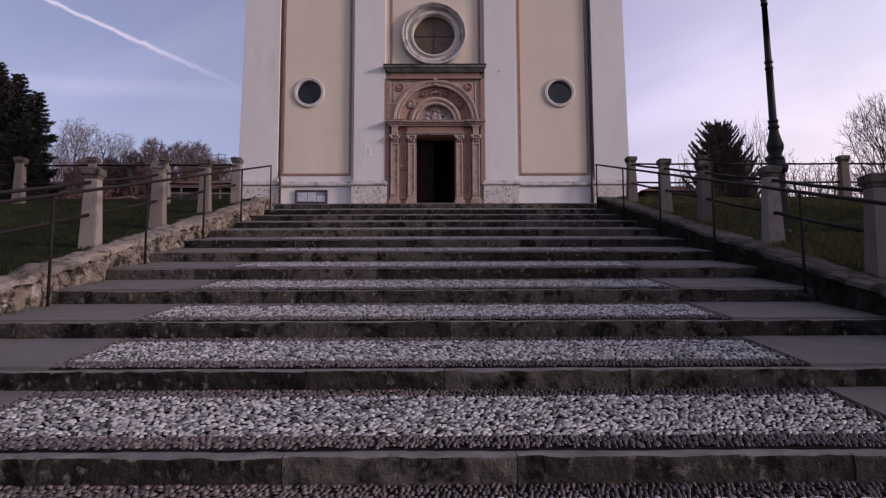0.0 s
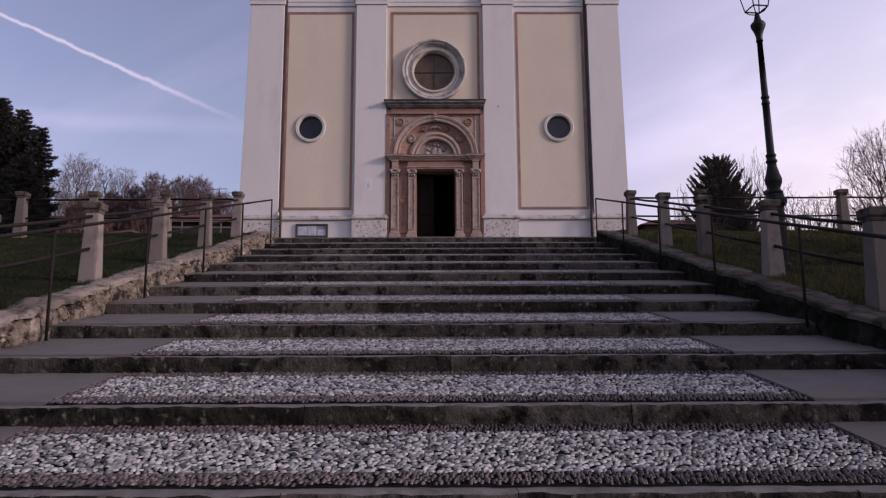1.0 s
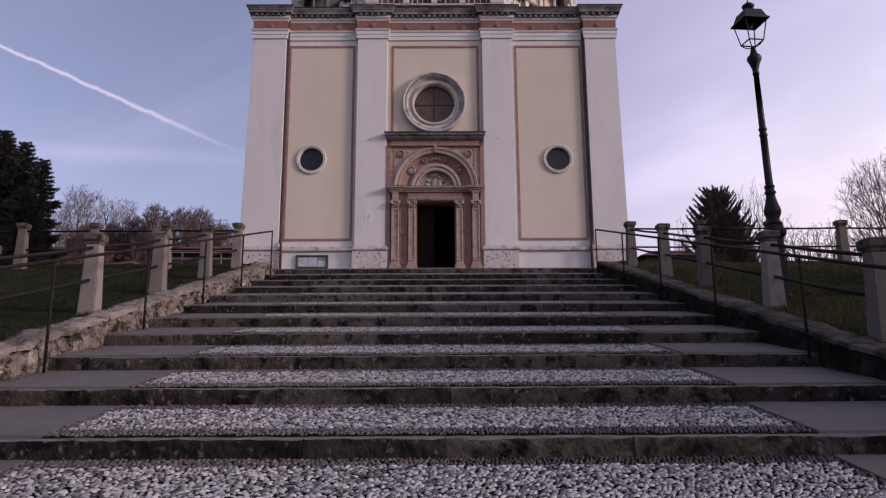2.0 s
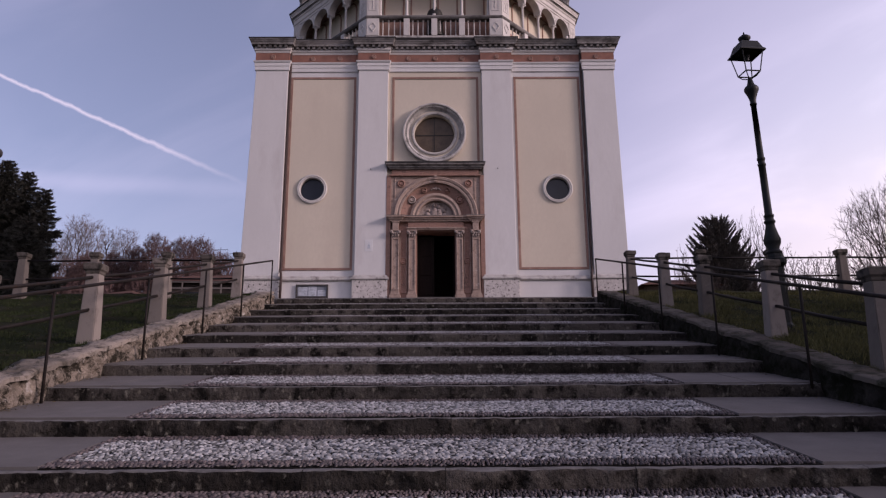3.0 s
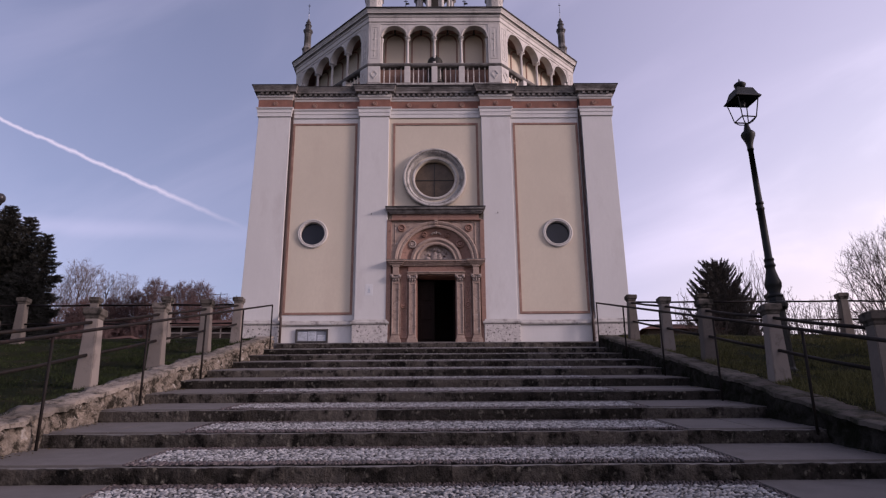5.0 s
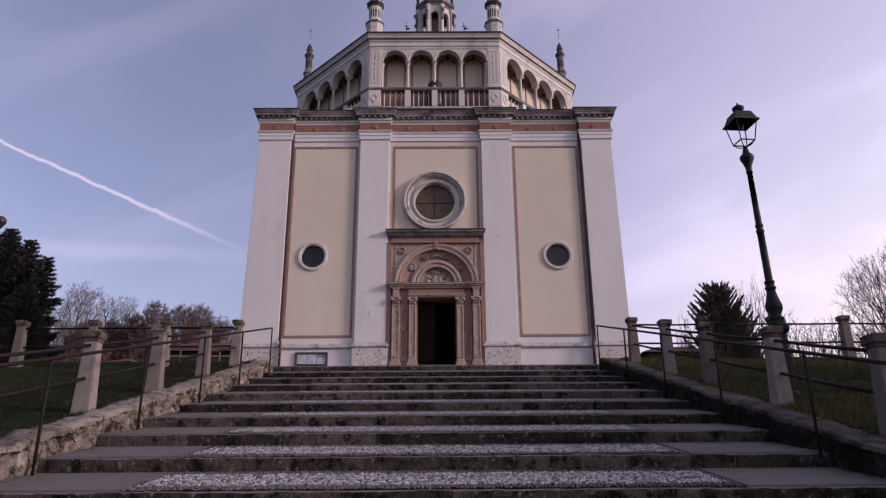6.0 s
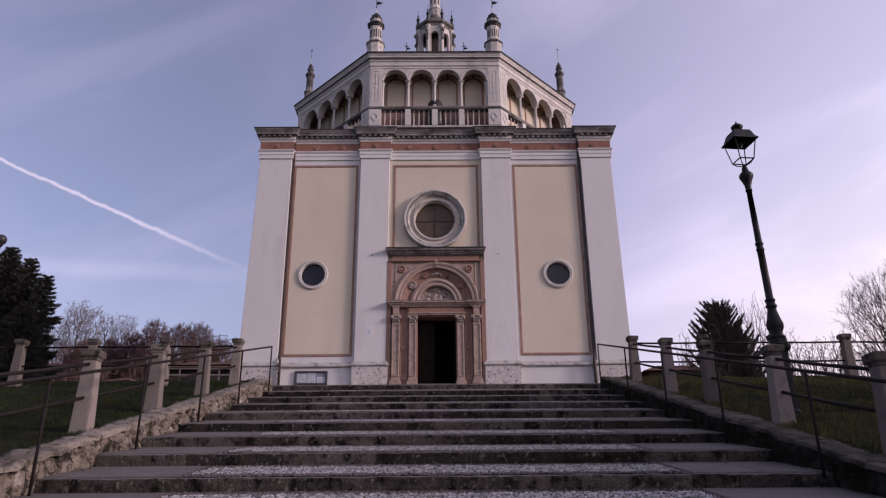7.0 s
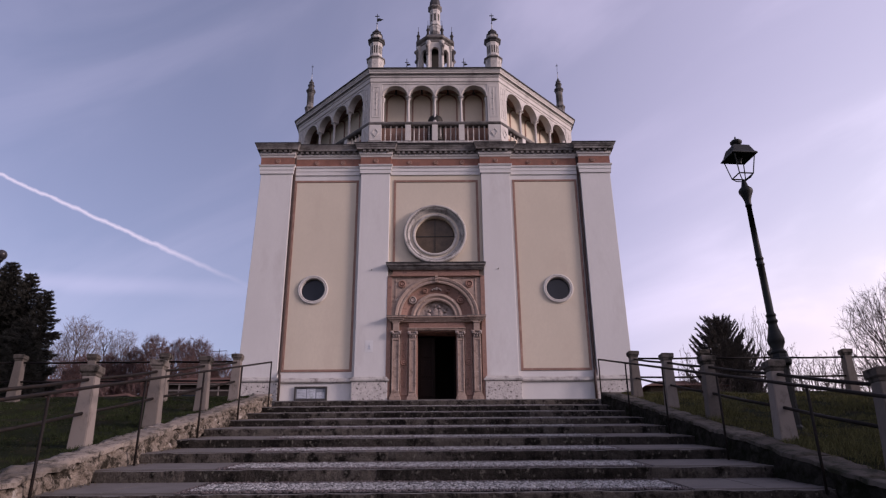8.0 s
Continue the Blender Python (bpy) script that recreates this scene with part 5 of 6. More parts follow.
# ---- fences beside the stair ----
def pillar(at, group):
    """A tapered stone fence pillar with a two-step cap."""
    p = thing("fence_pillar", "tapered weathered stone pillar with moulded cap on the grass bank", "pillar", at, group)
    bm = bmesh.new()
    lathe(bm, [(0.185, -0.35), (0.185, 0.0), (0.138, 1.05)], n=4, turn=math.pi / 4)
    bmesh.ops.bevel(bm, geom=list(bm.edges), offset=0.012, segments=2, affect="EDGES")
    part("shaft", bm, "pillar_stone", p)
    bm = bmesh.new()
    lathe(bm, [(0.136, 1.03), (0.152, 1.045), (0.158, 1.075), (0.192, 1.10), (0.196, 1.18), (0.186, 1.195), (0.06, 1.222)], n=4, turn=math.pi / 4)
    bmesh.ops.bevel(bm, geom=[e for e in bm.edges if abs(e.verts[0].co.z - e.verts[1].co.z) > 0.02], offset=0.007, segments=2, affect="EDGES")
    for v in bm.verts:
        v.co += 0.006 * noise.noise_vector(v.co * 9)
    part("cap", bm, "pillar_cap", p, "darkened moulded stone cap")
    return p


def rails(a, b, group, heights=(1.0, 0.5)):
    """The two iron rails of one bay, let into the pillars."""
    r = thing("fence_rail", "dark iron double rail between stone pillars", "railing", a, group)
    d = Vector(b) - Vector(a)
    for h in heights:
        bm = bmesh.new()
        u = d.normalized()
        pts = [u * 0.08 + Vector((0, 0, h)), d * 0.5 + Vector((0, 0, h - 0.012)), d - u * 0.08 + Vector((0, 0, h))]
        tube(bm, pts, 0.025, 10)
        part("rail", bm, "rail_iron", r, smooth=True)
    return r


def fence_foot(x, y):
    return (x, y, line_z(y) + 0.175)


FENCE_Y = {-1: (-13.8, -11.1, -8.5, -5.8, -3.25), 1: (-13.7, -11.03, -8.3, -5.86, -3.1)}
for s in (-1, 1):
    feet = [fence_foot(s * 5.22, y) for y in FENCE_Y[s]]
    first = pillar(feet[0], "stone fence pillars")
    for f in feet[1:]:
        copy_thing(first, Matrix.Translation(f))
    for a, b in zip(feet, feet[1:]):
        rails(a, b, "iron fence rails")
    # the level fence that turns away along the terrace
    top = feet[-1]
    xs = [s * 5.22, s * 7.1, s * 9.0, s * 10.9, s * 12.8, s * 14.7]
    far = [(x, top[1] - 0.0, top[2] + (0.02 if x else 0)) for x in xs]
    for f in far[1:]:
        copy_thing(first, Matrix.Translation(f))
    for a, b in zip(far, far[1:]):
        rails(a, b, "iron fence rails")


# ---- handrails on the stair ----
def handrail(s, ys):
    h = thing("handrail", "dark iron tube handrail with slim posts along the stair edge", "handrail", (0, 0, 0), "stair handrails")
    x = s * 4.52
    pts = []
    for k, y in enumerate(ys):
        zt = line_z(y) + 1.145
        i = math.floor((y - STEP_Y0) / STEP_D)
        y0 = STEP_Y0 + i * STEP_D
        zf = line_z(y0) + (y - y0) * 0.13 - 0.14
        bm = bmesh.new()
        tube(bm, [(x, y, zf), (x, y, zt)], 0.019, 8)
        part("post", bm, "rail_iron", h, smooth=True)
        pts.append((x, y, zt))
    low = (x, ys[0] - 2.8, line_z(ys[0] - 2.8) + 1.145)
    bm = bmesh.new()
    tube(bm, [low] + pts, 0.023, 10)
    part("rail", bm, "rail_iron", h, smooth=True)
    return h


handrail(-1, (-16.3, -13.53, -10.76, -8.0, -5.32, -2.42))
handrail(1, (-16.1, -13.3, -10.5, -7.72, -4.92, -2.07))

# ---- street lamp behind the fence ----
LX, LY = 6.015, -9.65
lamp = thing("street_lamp", "dark cast-iron street lamp with square glass lantern on an iron pedestal", "street lamp", (LX, LY, line_z(LY) + 0.12))
lamp.rotation_euler = (0, radians(-1.1), 0)
ZB = -1.02 - (line_z(LY) + 0.12)
bm = bmesh.new()
lathe(bm, [(0.17, -0.3), (0.17, 0.06), (0.14, 0.10), (0.125, ZB - 0.26), (0.14, ZB - 0.22), (0.185, ZB - 0.18), (0.19, ZB - 0.10), (0.15, ZB - 0.07), (0.14, ZB)], n=8, turn=math.pi / 8)
part("pedestal", bm, "dark_metal", lamp, "dark cast-iron pedestal")
bm = bmesh.new()
lathe(bm, [(r * 0.97, z) for r, z in [(0.14, ZB), (0.145, ZB + 0.04), (0.12, ZB + 0.06), (0.10, ZB + 0.10), (0.145, ZB + 0.2), (0.15, ZB + 0.27), (0.12, ZB + 0.36), (0.085, ZB + 0.50), (0.078, ZB + 0.56), (0.10, ZB + 0.58), (0.10, ZB + 0.61), (0.08, ZB + 0.63),
          (0.078, ZB + 0.68), (0.09, ZB + 0.69), (0.09, ZB + 0.72), (0.068, ZB + 0.74), (0.064, ZB + 1.65), (0.075, ZB + 1.66), (0.075, ZB + 1.69), (0.063, ZB + 1.70), (0.062, ZB + 1.76), (0.075, ZB + 1.77), (0.075, ZB + 1.80), (0.06, ZB + 1.82),
          (0.05, ZB + 2.88), (0.062, ZB + 2.85), (0.062, ZB + 2.88), (0.055, ZB + 2.91), (0.065, ZB + 2.98), (0.095, ZB + 3.07), (0.13, ZB + 3.14), (0.135, ZB + 3.18), (0.12, ZB + 3.21), (0.07, ZB + 3.26), (0.05, ZB + 3.34), (0.035, ZB + 3.40)]], n=20)
part("post", bm, "dark_metal", lamp, smooth=True)
ZT = ZB + 3.42
TURN = radians(7.5)
lan = new("lantern")
lan.parent = lamp
lan.location = (0, 0, ZT)
lan.rotation_euler = (0, 0, TURN)
c4 = [(math.cos(math.pi / 4 + math.pi / 2 * k), math.sin(math.pi / 4 + math.pi / 2 * k)) for k in range(4)]
bm = bmesh.new()
for k in range(4):
    (ax, ay), (bx, by) = c4[k], c4[(k + 1) % 4]
    tube(bm, [(ax * 0.20, ay * 0.20, 0.07), (ax * 0.29, ay * 0.29, 0.47)], 0.011, 6)
    tube(bm, [(ax * 0.20, ay * 0.20, 0.07), (bx * 0.20, by * 0.20, 0.07)], 0.014, 6)
    tube(bm, [(ax * 0.29, ay * 0.29, 0.47), (bx * 0.29, by * 0.29, 0.47)], 0.012, 6)
    tube(bm, [(ax * 0.20, ay * 0.20, 0.07), (ax * 0.13, ay * 0.13, 0.0), (0, 0, -0.05)], 0.010, 6)
part("lantern_frame", bm, "dark_metal", lan)
bm = bmesh.new()
lathe(bm, [(0.27, 0.475), (0.355, 0.465), (0.355, 0.485), (0.30, 0.53), (0.245, 0.64), (0.225, 0.68), (0.10, 0.70), (0.085, 0.74)], n=4, turn=math.pi / 4)
part("lantern_roof", bm, "dark_metal", lan)
bm = bmesh.new()
lathe(bm, [(0.08, 0.75), (0.11, 0.79), (0.115, 0.82), (0.07, 0.86), (0.02, 0.88), (0.012, 0.93), (0.0, 0.95)], n=14, cap=False)
part("lantern_cap", bm, "dark_metal", lan, smooth=True)
bm = bmesh.new()
lathe(bm, [(0.03, 0.34), (0.035, 0.38), (0.06, 0.46), (0.06, 0.475)], n=12)
part("lamp_holder", bm, "dark_metal", lan)

# ---- round-headed lamp at the terrace's edge ----
gx, gy = -15.41, 2.0
gl = thing("globe_lamp", "dark round-headed lamp on a thin post", "street lamp", (gx, gy, -0.05))
bm = bmesh.new()
tube(bm, [(0, 0, -0.1), (0, 0, 5.4)], [0.05, 0.035], 8)
part("post", bm, "dark_metal", gl, smooth=True)
bm = bmesh.new()
bmesh.ops.create_uvsphere(bm, u_segments=20, v_segments=14, radius=0.19, matrix=Matrix.Translation((0, 0, 5.58)))
part("globe", bm, "globe", gl, "smoky round globe", smooth=True)
bm = bmesh.new()
lathe(bm, [(0.04, 5.3), (0.09, 5.36), (0.10, 5.42)], n=12)
part("collar", bm, "dark_metal", gl)


# ---- trees ----
def conifer(name, at, height, radius, seed, label, rise=0.15, droop=0.25, density=1.0, narrow=1.1, start=0.06, leafy=100, spray=(0.10, 0.34), mtl="needles", follow=0.0, fill=0.16, lengths=(0.7, 0.9, 1.0, 1.0, 1.15)):
    rng = random.Random(seed)
    t = thing(name, label, "tree", at)
    bm = bmesh.new()
    tube(bm, [(0, 0, -0.3), (0.05, 0, height * 0.5), (0, 0, height * 0.97)], [height * 0.022, height * 0.014, 0.02], 8)
    verts, faces = [], []
    limb = bmesh.new()
    n = int(150 * density)
    for k in range(n):
        f = (k + rng.random()) / n
        z = height * (start + (0.985 - start) * f)
        ln = radius * (1 - f) ** (1 / narrow) * rng.choice(lengths) * rng.uniform(0.88, 1.08) + 0.16
        a = k * 2.39996 + rng.uniform(-0.4, 0.4)
        u = Vector((math.cos(a), math.sin(a), 0))
        pts = []
        for j in range(6):
            s = j / 5
            pts.append(Vector((0, 0, z)) + u * ln * s + Vector((0, 0, ln * (rise * s - droop * s * s + 0.16 * s ** 4))))
        tube(limb, [pts[0], pts[2], pts[5]], [0.03, 0.02, 0.006], 4, cap=False)
        sprays = int(leafy * ln * density ** 0.3) + 20
        side = Vector((-u.y, u.x, 0))
        for _ in range(sprays):
            s = rng.random() ** 0.7
            j = min(4, int(s * 5))
            c = pts[j].lerp(pts[j + 1], s * 5 - j)
            along = (pts[j + 1] - pts[j]).normalized()
            c = c + (side * rng.uniform(-1, 1) + Vector((0, 0, rng.uniform(-0.6, 0.3)))) * fill * ln * (1.05 - s)
            out = (along * rng.uniform(0.3, 1.0) * (1 + 3 * follow) + side * rng.uniform(-1, 1) * (1.15 - 0.6 * s) + Vector((0, 0, rng.uniform(-0.6, 0.25)))).normalized()
            L = rng.uniform(*spray) * (0.6 + 0.4 * min(1, ln / 1.5))
            wv = out.cross(Vector((rng.gauss(0, 1), rng.gauss(0, 1), rng.gauss(0, 1)))).normalized() * L * rng.uniform(0.06, 0.13)
            i = len(verts)
            mid = c + out * L * 0.45
            verts += [tuple(c), tuple(mid + wv), tuple(c + out * L + Vector((0, 0, 0.03))), tuple(mid - wv)]
            faces.append((i, i + 1, i + 2, i + 3))
    part("trunk", bm, "bark", t, smooth=True)
    part("branchwork", limb, "bark", t)
    me = bpy.data.meshes.new("crown")
    me.from_pydata(verts, [], faces)
    me.materials.append(M[mtl])
    crown = new("crown", me)
    crown.parent = t
    return t


def gz(y):
    return bank_z(0, y) if y > 10 else -0.1


for x, y, top, r, d, sd in ((-22.71, 15.0, 10.34, 2.1, 1.7, 11), (-21.87, 15.5, 9.89, 1.8, 1.5, 14), (-20.53, 15.0, 8.70, 1.5, 1.3, 15), (-24.10, 16.0, 9.69, 2.2, 1.3, 16), (-20.42, 13.5, 6.72, 1.9, 1.0, 17)):
    conifer("spruce", (x - 0.3, y, gz(y)), top - gz(y), r * 0.84, sd, "tall dark evergreen with ragged layered branches", rise=0.30, droop=0.34, density=d * 1.35, narrow=1.6, leafy=190, spray=(0.10, 0.34), fill=0.42, lengths=(0.6, 0.8, 0.95, 1.0, 1.12, 1.3))
conifer("evergreen", (14.85, 15.0, gz(15)), 7.45, 1.9, 13, "bushy dark evergreen with upswept branch tips", rise=0.95, droop=0.08, density=1.9, narrow=2.2, start=0.03, leafy=210, spray=(0.08, 0.24), mtl="needles_hazed", follow=0.25, fill=0.34, lengths=(0.75, 0.9, 1.0, 1.12))

# clipped evergreen bushes at the bank's edge, added unseen to shade the fence
for k, y in enumerate((-18.4, -16.2, -14.0, -11.8, -9.6, -7.4)):
    conifer("evergreen_bush", (12.3, y, bank_z(12.3, y)), 4.9, 2.4, 61 + k, "broad dark evergreen bush on the grass bank, added out of view for its shade", density=0.7, narrow=3.0, start=0.02, leafy=80)


def crowned_tree(name, at, height, radius, seed, mtl="twig", label="leafless tree with a rounded crown of fine branches", group="", bole=0.28, count=620, fine=0.010, flat=1.0, reach=0.30, ragged=0.12, spikes=4):
    """A leafless tree: branch ends scattered through a crown and joined back to the trunk by the shortest ways."""
    rng = random.Random(seed)
    t = thing(name, label, "tree", at, group)
    zc, zr = height * (1 + bole) / 2, height * (1 - bole) / 2
    nodes = [Vector((0, 0, -0.3)), Vector((rng.gauss(0, 0.03) * height * 0.3, 0, height * bole * 0.6)), Vector((rng.gauss(0, 0.03) * height * 0.3, rng.gauss(0, 0.02) * height * 0.3, height * bole))]
    parent = [-1, 0, 1]
    pts = []
    while len(pts) < count:
        p = Vector((rng.uniform(-1, 1), rng.uniform(-1, 1), rng.uniform(-1, 1)))
        l = p.length
        edge = 1 + ragged * 2.2 * noise.noise(p.normalized() * 2.2 + Vector((seed, 0, 0))) + rng.gauss(0, ragged * 0.5)
        if l > edge or (l < 0.5 and rng.random() < 0.6):
            continue
        q = Vector((p.x * radius, p.y * radius, zc + p.z * zr * flat))
        if q.z > height * bole * 0.8:
            pts.append(q)
    base = nodes[2]
    pts.sort(key=lambda p: (p - base).length)
    arr = np.zeros((count + 3, 3))
    way = np.zeros(count + 3)
    for k, p in enumerate(nodes):
        arr[k] = p
    way[2] = 0.0
    way[:2] = 1e6
    for p in pts:
        k = len(nodes)
        d = np.linalg.norm(arr[:k] - np.array(p), axis=1)
        j = int(np.argmin(d + reach * way[:k]))
        arr[k], way[k] = p, way[j] + d[j]
        nodes.append(p)
        parent.append(j)
    load = [1] * len(nodes)
    for k in range(len(nodes) - 1, 0, -1):
        load[parent[k]] += load[k]
    limbs, twigs = bmesh.new(), bmesh.new()
    for k in range(1, len(nodes)):
        a, b = nodes[parent[k]], nodes[k]
        ra, rb = fine * min(load[parent[k]], load[k] * 1.6) ** 0.43, fine * load[k] ** 0.43
        mid = a.lerp(b, 0.5) + Vector((rng.gauss(0, 1), rng.gauss(0, 1), rng.gauss(0.4, 1))) * (b - a).length * 0.035
        thick = load[k] > 14
        tube(limbs if thick else twigs, [a, mid, b], [ra, (ra + rb) / 2, rb], 6 if thick else 3, cap=False)
        if load[k] < 5:
            out = (b - a).normalized()
            for _ in range(spikes):
                u = (out + Vector((rng.gauss(0, 0.5), rng.gauss(0, 0.5), rng.gauss(0.15, 0.45)))).normalized()
                tube(twigs, [b, b + u * min(radius, 1.8) * rng.uniform(0.10, 0.34)], [fine * 0.8, fine * 0.35], 3, cap=False)
    part("trunk", limbs, "bark", t, smooth=True)
    part("crown", twigs, mtl, t, "fine bare twigs")
    return t


crowned_tree("bare_tree", (-27.15, 32.0, gz(32)), 12.04 - gz(32), 1.60, 21, group="bare trees behind the terrace", mtl="twig_pale", bole=0.60, fine=0.0068, count=1300, ragged=0.14, spikes=7, reach=0.6)
crowned_tree("bare_tree", (-26.97, 36.0, gz(36)), 12.33 - gz(36), 0.79, 22, group="bare trees behind the terrace", mtl="twig_pale", bole=0.66, fine=0.0068, count=600, ragged=0.2, spikes=7, reach=0.6)
crowned_tree("bare_tree", (-25.44, 36.0, gz(36)), 12.00 - gz(36), 1.52, 23, group="bare trees behind the terrace", mtl="twig_pale", bole=0.58, fine=0.0062, count=1300, ragged=0.12, spikes=7, reach=0.6)
crowned_tree("bare_tree", (-30.85, 36.0, gz(36)), 11.32 - gz(36), 0.92, 24, group="bare trees behind the terrace", mtl="twig_pale", bole=0.62, fine=0.0062, count=900, ragged=0.15, spikes=7, reach=0.6)
for x, y, top, r, sd in ((-19.00, 26.0, 8.99, 1.07, 30), (-17.62, 27.0, 9.09, 1.13, 31), (-16.66, 28.0, 9.35, 1.03, 32), (-20.78, 27.0, 8.39, 1.05, 33), (-22.23, 27.0, 8.01, 0.96, 34), (-24.53, 28.0, 8.11, 1.28, 35), (-15.50, 29.0, 8.45, 1.21, 36)):
    crowned_tree("brown_tree", (x, y, gz(y)), top - gz(y), r, sd, "twig_brown", "dense leafless tree with a rounded reddish-brown crown", "brown trees", bole=0.58, count=1500, fine=0.0075, reach=0.6, ragged=0.07, spikes=11)
for x, y, top, sd in ((-27.10, 30.0, 8.26, 70), (-24.62, 29.0, 7.81, 71), (-23.31, 30.0, 8.23, 72), (-21.06, 29.0, 7.99, 73), (-19.84, 30.0, 8.21, 74), (-17.99, 30.0, 8.11, 75), (-16.46, 31.0, 8.33, 76), (-14.80, 31.0, 8.40, 77)):
    crowned_tree("brown_shrub", (x, y, gz(y)), top - gz(y), 1.25, sd, "twig_brown", "low dense brown leafless thicket", "brown shrubs", bole=0.30, count=900, fine=0.009, reach=0.6, ragged=0.12, spikes=10)
for x, y, top, sd in ((-30.2, 24.5, 6.1, 80), (-28.3, 24.0, 5.7, 81), (-26.4, 24.5, 6.2, 82), (-24.6, 24.0, 5.8, 83), (-22.9, 24.5, 6.0, 84), (-21.2, 24.5, 5.6, 85), (-19.4, 25.0, 6.1, 86), (-17.5, 25.0, 6.3, 87), (-15.8, 25.0, 6.4, 88), (-25.6, 20.5, 4.3, 89), (-23.4, 20.0, 4.5, 90), (-21.4, 20.5, 4.1, 91)):
    crowned_tree("brown_shrub", (x, y, gz(y)), top - gz(y), 1.35, sd, "twig_brown", "low dense brown leafless thicket", "brown shrubs", bole=0.22, count=650, fine=0.010, reach=0.6, ragged=0.12, spikes=10)
crowned_tree("bare_tree", (24.75, 15.0, gz(15)), 8.75 - gz(15), 3.22, 41, "twig_dark", "large leafless tree with spreading branches", bole=0.16, count=1900, fine=0.0072, reach=0.8, ragged=0.12, spikes=6)
for x, y, top, r, sd in ((17.37, 18.0, 7.93, 0.55, 42), (18.08, 18.0, 8.30, 0.60, 43), (19.09, 19.0, 8.36, 0.50, 45), (14.07, 19.0, 6.42, 0.40, 46)):
    crowned_tree("sapling", (x, y, gz(y)), top - gz(y), r, sd, "twig", "slender leafless sapling with upright twigs", "saplings", bole=0.2, count=260, fine=0.006, reach=0.9, ragged=0.25, spikes=3)
for x, y, top, r, sd in ((17.98, 14.0, 5.11, 0.50, 51), (19.06, 15.0, 4.70, 0.50, 52), (19.38, 14.0, 4.64, 0.50, 53), (20.04, 14.0, 5.04, 0.45, 54), (20.98, 15.0, 4.63, 0.50, 55), (13.29, 16.0, 5.16, 0.50, 56), (15.9, 13.0, 3.9, 0.65, 57), (16.7, 13.2, 4.1, 0.60, 58), (17.4, 13.0, 3.8, 0.62, 59), (18.5, 13.0, 4.2, 0.60, 60), (19.9, 13.0, 3.9, 0.66, 62), (21.2, 13.0, 4.3, 0.7, 63), (22.3, 13.0, 4.0, 0.7, 64), (13.6, 13.2, 3.9, 0.6, 65), (12.6, 13.5, 3.7, 0.5, 66)):
    crowned_tree("shrub", (x, y, gz(y)), top - gz(y), r, sd, "twig", "thin leafless shrub beyond the terrace fence", "thin shrubs", bole=0.15, count=300, fine=0.006, reach=0.7, ragged=0.25, spikes=5)


# ---- houses beyond the terrace ----
def house(at, w, d, wall_h, roof_h, label, turn=0.0, antenna=False, eaves=False, chimney=True):
    h = thing("house", label, "house", at)
    h.rotation_euler = (0, 0, radians(turn))
    bm = bmesh.new()
    box(bm, -w / 2, w / 2, -d / 2, d / 2, -3, wall_h)
    part("wall", bm, "house_wall", h)
    bm = bmesh.new()
    e = 0.4
    a = [bm.verts.new((x, y, z)) for x, y, z in ((-w / 2 - e, -d / 2 - e, wall_h), (w / 2 + e, -d / 2 - e, wall_h), (w / 2 + e, d / 2 + e, wall_h), (-w / 2 - e, d / 2 + e, wall_h), (-w / 2 + 1.0, 0, wall_h + roof_h), (w / 2 - 1.0, 0, wall_h + roof_h))]
    for q in ((0, 1, 5, 4), (2, 3, 4, 5), (0, 4, 3), (1, 2, 5), (0, 3, 2, 1)):
        bm.faces.new([a[i] for i in q])
    roof = part("roof", bm, "roof_tile", h, "red clay tile roof")
    if chimney:
        bm = bmesh.new()
        box(bm, w * 0.2, w * 0.2 + 0.5, -0.5, 0.1, wall_h + roof_h * 0.5, wall_h + roof_h + 0.5, 0.03)
        part("chimney", bm, "house_wall", roof)
    if eaves:
        for nm, z in (("eaves_board", wall_h - 0.10), ("sill_band", wall_h - 0.46)):
            bm = bmesh.new()
            box(bm, -w / 2 - 0.3, w / 2 + 0.3, -d / 2 - 0.36, -d / 2 - 0.30, z, z + 0.08, 0.005)
            part(nm, bm, "eaves_board", h, "pale painted board")
        for x in [-w / 2 + 1.1 * k for k in range(int(w / 1.1) + 1)]:
            bm = bmesh.new()
            box(bm, x - 0.03, x + 0.03, -d / 2 - 0.36, -d / 2 - 0.30, wall_h - 1.6, wall_h - 0.1)
            part("veranda_post", bm, "eaves_board", h)
    for x in [-w / 2 + 1.2 + 2.2 * k for k in range(int((w - 1.5) / 2.2))]:
        bm = bmesh.new()
        box(bm, x, x + 0.9, -d / 2 - 0.03, -d / 2 + 0.02, wall_h - 1.9, wall_h - 0.6)
        part("window", bm, "glass_dark", h)
    if antenna:
        for x, dz in ((w * 0.25, 0.0), (w * 0.25 + 1.2, -0.3)):
            bm = bmesh.new()
            z0 = wall_h + roof_h - 0.2
            tube(bm, [(x, 0, z0), (x, 0, z0 + 2.6 + dz)], 0.02, 6)
            tube(bm, [(x - 0.55, 0, z0 + 2.4 + dz), (x + 0.55, 0, z0 + 2.45 + dz)], 0.014, 5)
            for k in range(6):
                xx = x - 0.5 + 0.2 * k
                tube(bm, [(xx, -0.2, z0 + 2.4 + dz), (xx, 0.2, z0 + 2.4 + dz)], 0.01, 4)
            part("aerial", bm, "dark_metal", h, "thin roof aerial")
    return h


house((-27.8, 29.0, 0.0), 7.0, 6.0, 5.2, 1.6, "house with a dark brown tile roof beyond the trees", 8)
